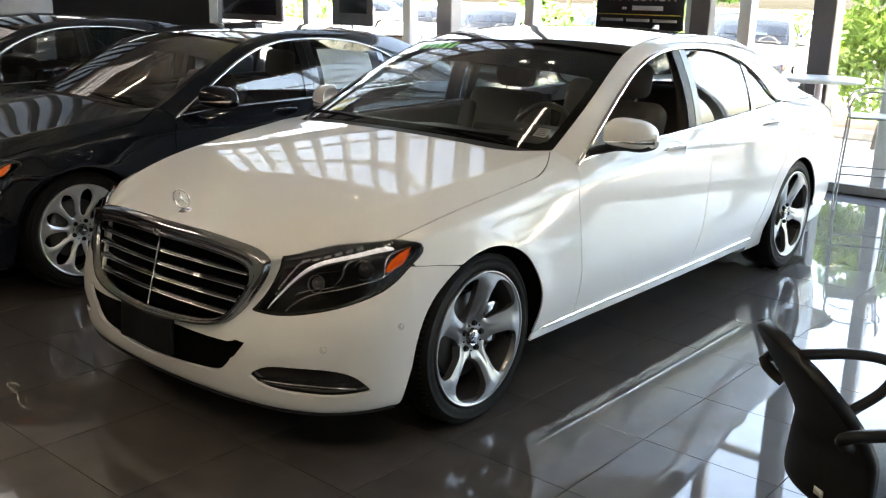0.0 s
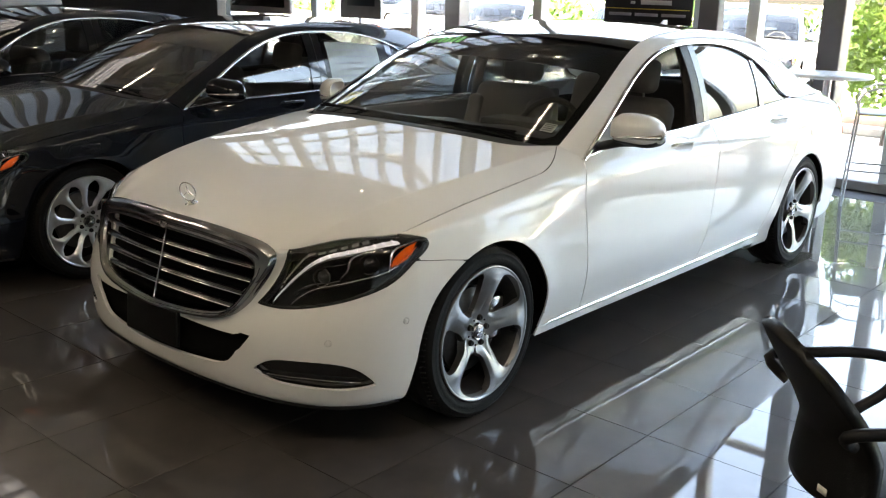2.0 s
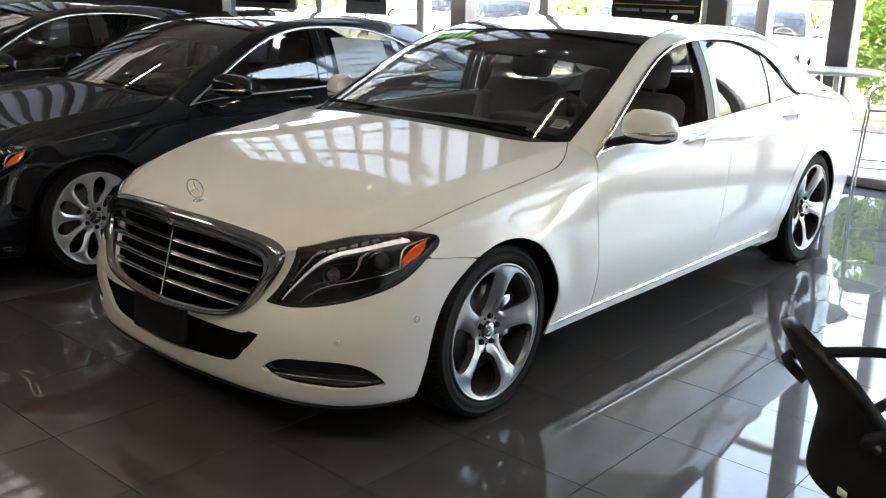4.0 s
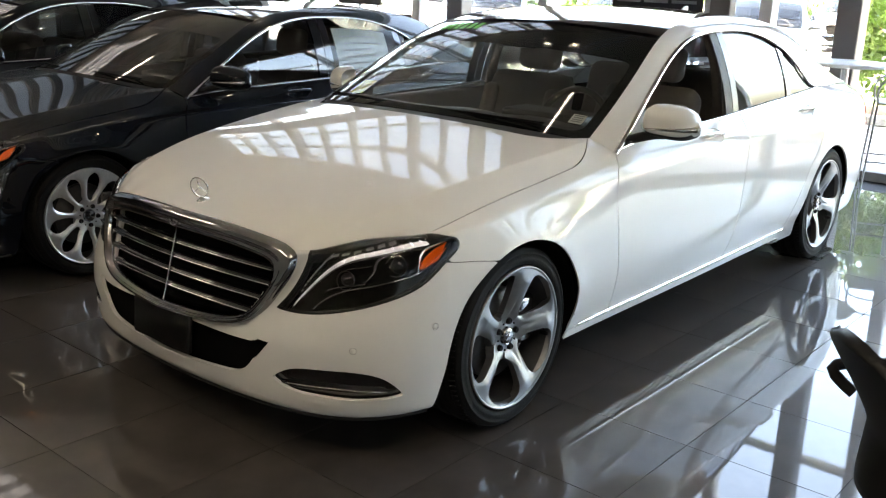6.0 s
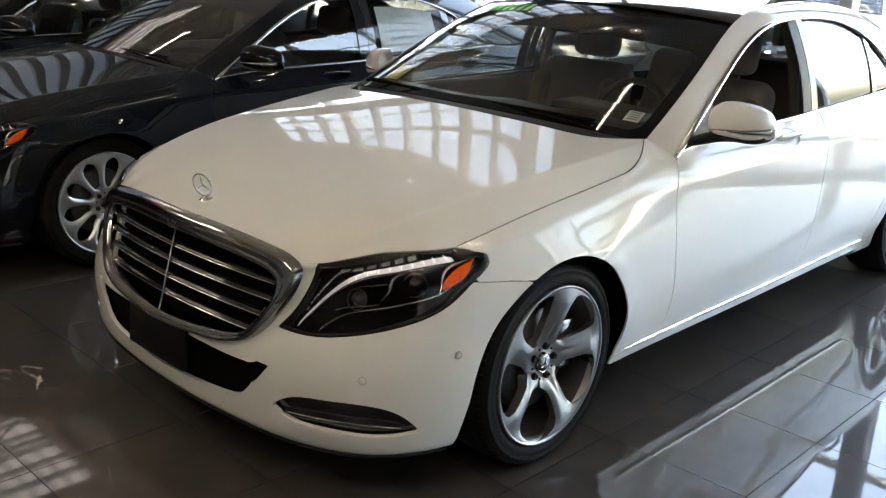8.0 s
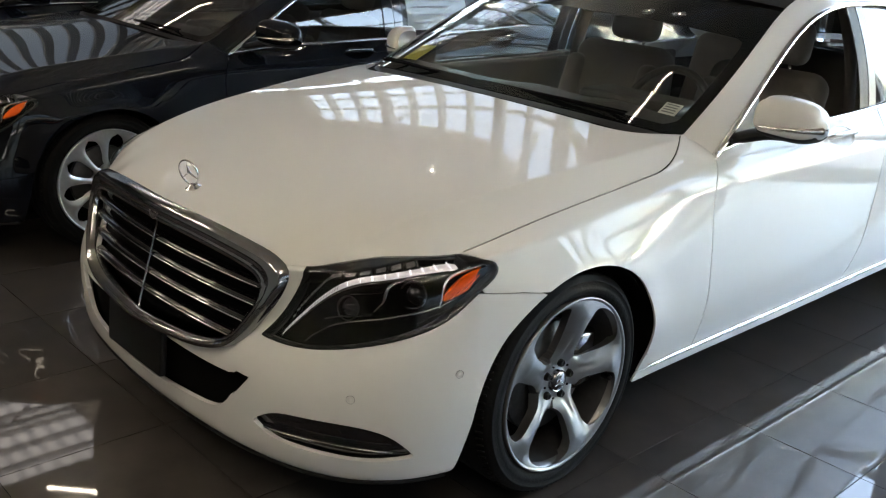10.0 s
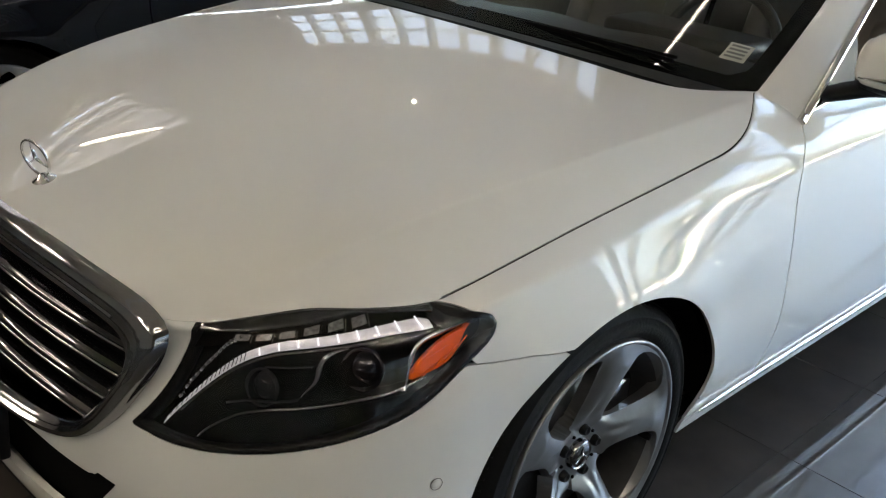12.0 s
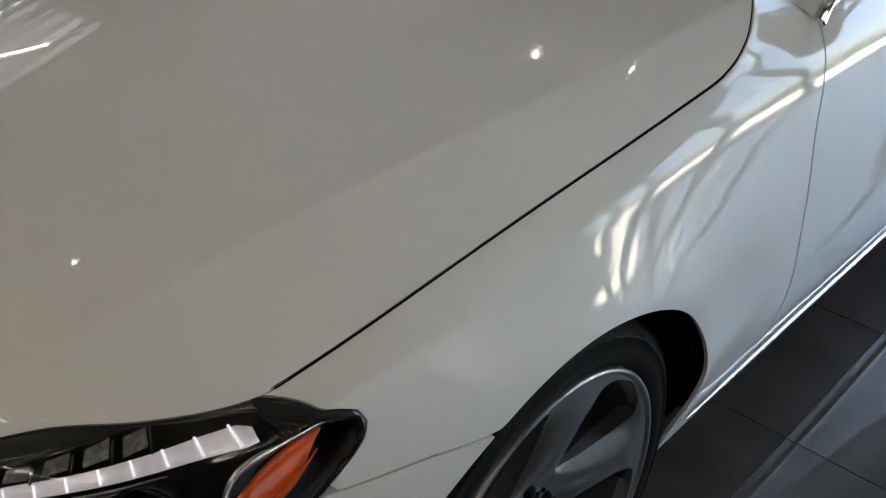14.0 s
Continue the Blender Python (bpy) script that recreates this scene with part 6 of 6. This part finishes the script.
part("picture_shape", slab((0.30, 0.004, 0.14), (0.02, -0.013, 1.66), 0.0019, 1), SIGN_BLACK, s)
part("pole", slab((0.03, 0.03, 1.25), (0, 0.0, 0.625), 0.004, 1), STEEL, s)
part("foot", slab((0.60, 0.30, 0.02), (0, 0.0, 0.01), 0.004, 1), STEEL, s)
s = thing("display_screen", pose(-6.15, 4.5, 0), "large dark display screen in a silver frame on a pole", "screen")
part("screen_frame", slab((1.12, 0.07, 0.72), (0, 0, 1.665), 0.02, 2), STEEL, s)
part("screen_glass", slab((0.98, 0.01, 0.60), (-0.02, -0.036, 1.68), 0.002, 1), GLOSS_BLACK, s)
part("pole", slab((0.10, 0.06, 1.32), (0, 0.02, 0.66), 0.01, 1), STEEL, s)
part("foot", slab((0.70, 0.45, 0.025), (0, 0.0, 0.0125), 0.006, 1), STEEL, s)


# ---- outdoors ----
def leaf_cloud(rng, blobs, count, size):
    v, f = [], []
    for k in range(count):
        cx, cy, cz, r = blobs[rng.integers(len(blobs))]
        d = rng.normal(size=3)
        d /= np.linalg.norm(d)
        p = np.array((cx, cy, cz)) + d * r * rng.uniform(0.45, 1.0) ** 0.5
        a, b = rng.normal(size=3), rng.normal(size=3)
        a /= np.linalg.norm(a)
        b -= a * (a @ b)
        b /= np.linalg.norm(b)
        s = size * rng.uniform(0.6, 1.3)
        o = len(v)
        v += [p - a * s, p + b * s * 0.45, p + a * s, p - b * s * 0.45]
        f.append((o, o + 1, o + 2, o + 3))
    return v, f


def tree(m, seed, height, wide, low, count, size, mat, label, group=""):
    rng = np.random.default_rng(seed)
    t = thing("tree", m, label, "tree", group)
    trunk = sweep(curve3([(0, 0, -0.05), (0.03, 0.02, height * 0.3), (-0.03, 0.03, height * 0.62), (0.02, 0, height * 0.9)], 12), np.linspace(0.055, 0.012, 12) * height / 2.5, 8)
    limbs = []
    blobs = []
    for k in range(16):
        a, h = rng.uniform(0, 6.28), rng.uniform(low + 0.1, height * 0.95)
        r = wide * rng.uniform(0.3, 0.85) * (1 - 0.55 * (h / height) ** 2)
        tip = (r * math.cos(a), r * math.sin(a), h)
        limbs.append(sweep([(0, 0, h * 0.75), (tip[0] * 0.5, tip[1] * 0.5, h * 0.88), tip], np.array([0.022, 0.014, 0.006]) * height / 2.5, 6))
        blobs.append((*tip, wide * rng.uniform(0.22, 0.45)))
    part("trunk", joined(trunk, *limbs), BARK, t)
    part("crown", leaf_cloud(rng, blobs, count, size), mat, t)
    return t


tree(pose(-0.42, 9.35, 0), 3, 1.75, 0.88, 0.5, 7000, 0.055, LEAF, "small leafy green tree standing beside the window")
far = tree(pose(-22, 48, 0), 7, 8.5, 4.2, 1.5, 7000, 0.32, LEAF_FAR, "broad green tree beyond the car park", "far trees")
for k, (x, y, r) in enumerate(((-33, 52, 40), (-44, 46, 100), (-12, 56, 200), (-2, 58, 300), (-54, 60, 70), (-66, 50, 10))):
    copy_thing(far, pose(x, y, 0, 0, 0, r))
rng = np.random.default_rng(11)
hedge = [(x, 41 + rng.uniform(-0.6, 0.6), 0.5 + rng.uniform(-0.2, 0.3), 0.75) for x in np.arange(-75, 30, 1.0)]
tagged(part("hedge", leaf_cloud(rng, hedge, 14000, 0.22), LEAF_FAR), "long green hedge and shrubs at the far kerb", "hedge", kind="stuff")
tagged(part("far_lawn", slab((150, 14, 0.1), (-20, 47, -0.01), 0.02, 1), GRASS, smooth=False), "grass verge beyond the car park", "lawn", kind="structure")

outside_a = saloon(pose(-6.9, 13.8, -0.04, 0, 0, 20), SILVER_PAINT, "silver car parked outside in the sun", BLACK_LEATHER, full=False, group="parked cars outside", star=False)
outside_b = saloon(pose(-3.75, 12.6, -0.04, 0, 0, 15), BLUE_PAINT, "dark blue car parked outside in the sun", BLACK_LEATHER, full=False, group="parked cars outside", star=False)
for x, y, r, src in ((-9.8, 13.0, 20, outside_b), (-13.5, 15.2, 22, outside_a), (-17.5, 22.5, 60, outside_a), (-24.0, 26.0, 80, outside_b), (-9.0, 24.0, 15, outside_a), (-6.0, 24.5, 10, outside_b), (-2.8, 25.0, 14, outside_a), (-30.0, 33.0, 70, outside_a)):
    copy_thing(src, pose(x, y, -0.04, 0, 0, r))

# ---- floor tiles, nearest first ----
bm = slab((TILE - 0.0035, TILE - 0.0035, 0.010), (0, 0, -0.0045))
tile_data = bpy.data.meshes.new("tile")
bm.to_mesh(tile_data)
bm.free()
tile_data.materials.append(FLOOR_TILE)
loose_v, loose_f = [], []
base_v = [tuple(v.co) for v in tile_data.vertices]
base_f = [tuple(p.vertices) for p in tile_data.polygons]
for i in range(-30, 12):
    for j in range(-16, 12):
        x, y = X0 + (i + 0.5) * TILE, Y0 + (j + 0.5) * TILE
        if not (LEFT_X < x - TILE / 2 and x + TILE / 2 < WALL_X and BACK_Y < y - TILE / 2 and y + TILE / 2 < WALL_Y - 0.08):
            continue
        if -2.6 < x < 4.2 and -2.4 < y < 5.9:
            ob = new("tile", tile_data)
            ob.parent = bed
            ob.location = (x, y, 0)
        else:
            o = len(loose_v)
            loose_v += [(v[0] + x, v[1] + y, v[2]) for v in base_v]
            loose_f += [tuple(k + o for k in q) for q in base_f]
tagged(part("far_tiles", (loose_v, loose_f), FLOOR_TILE, bed, smooth=False), kind="stuff")
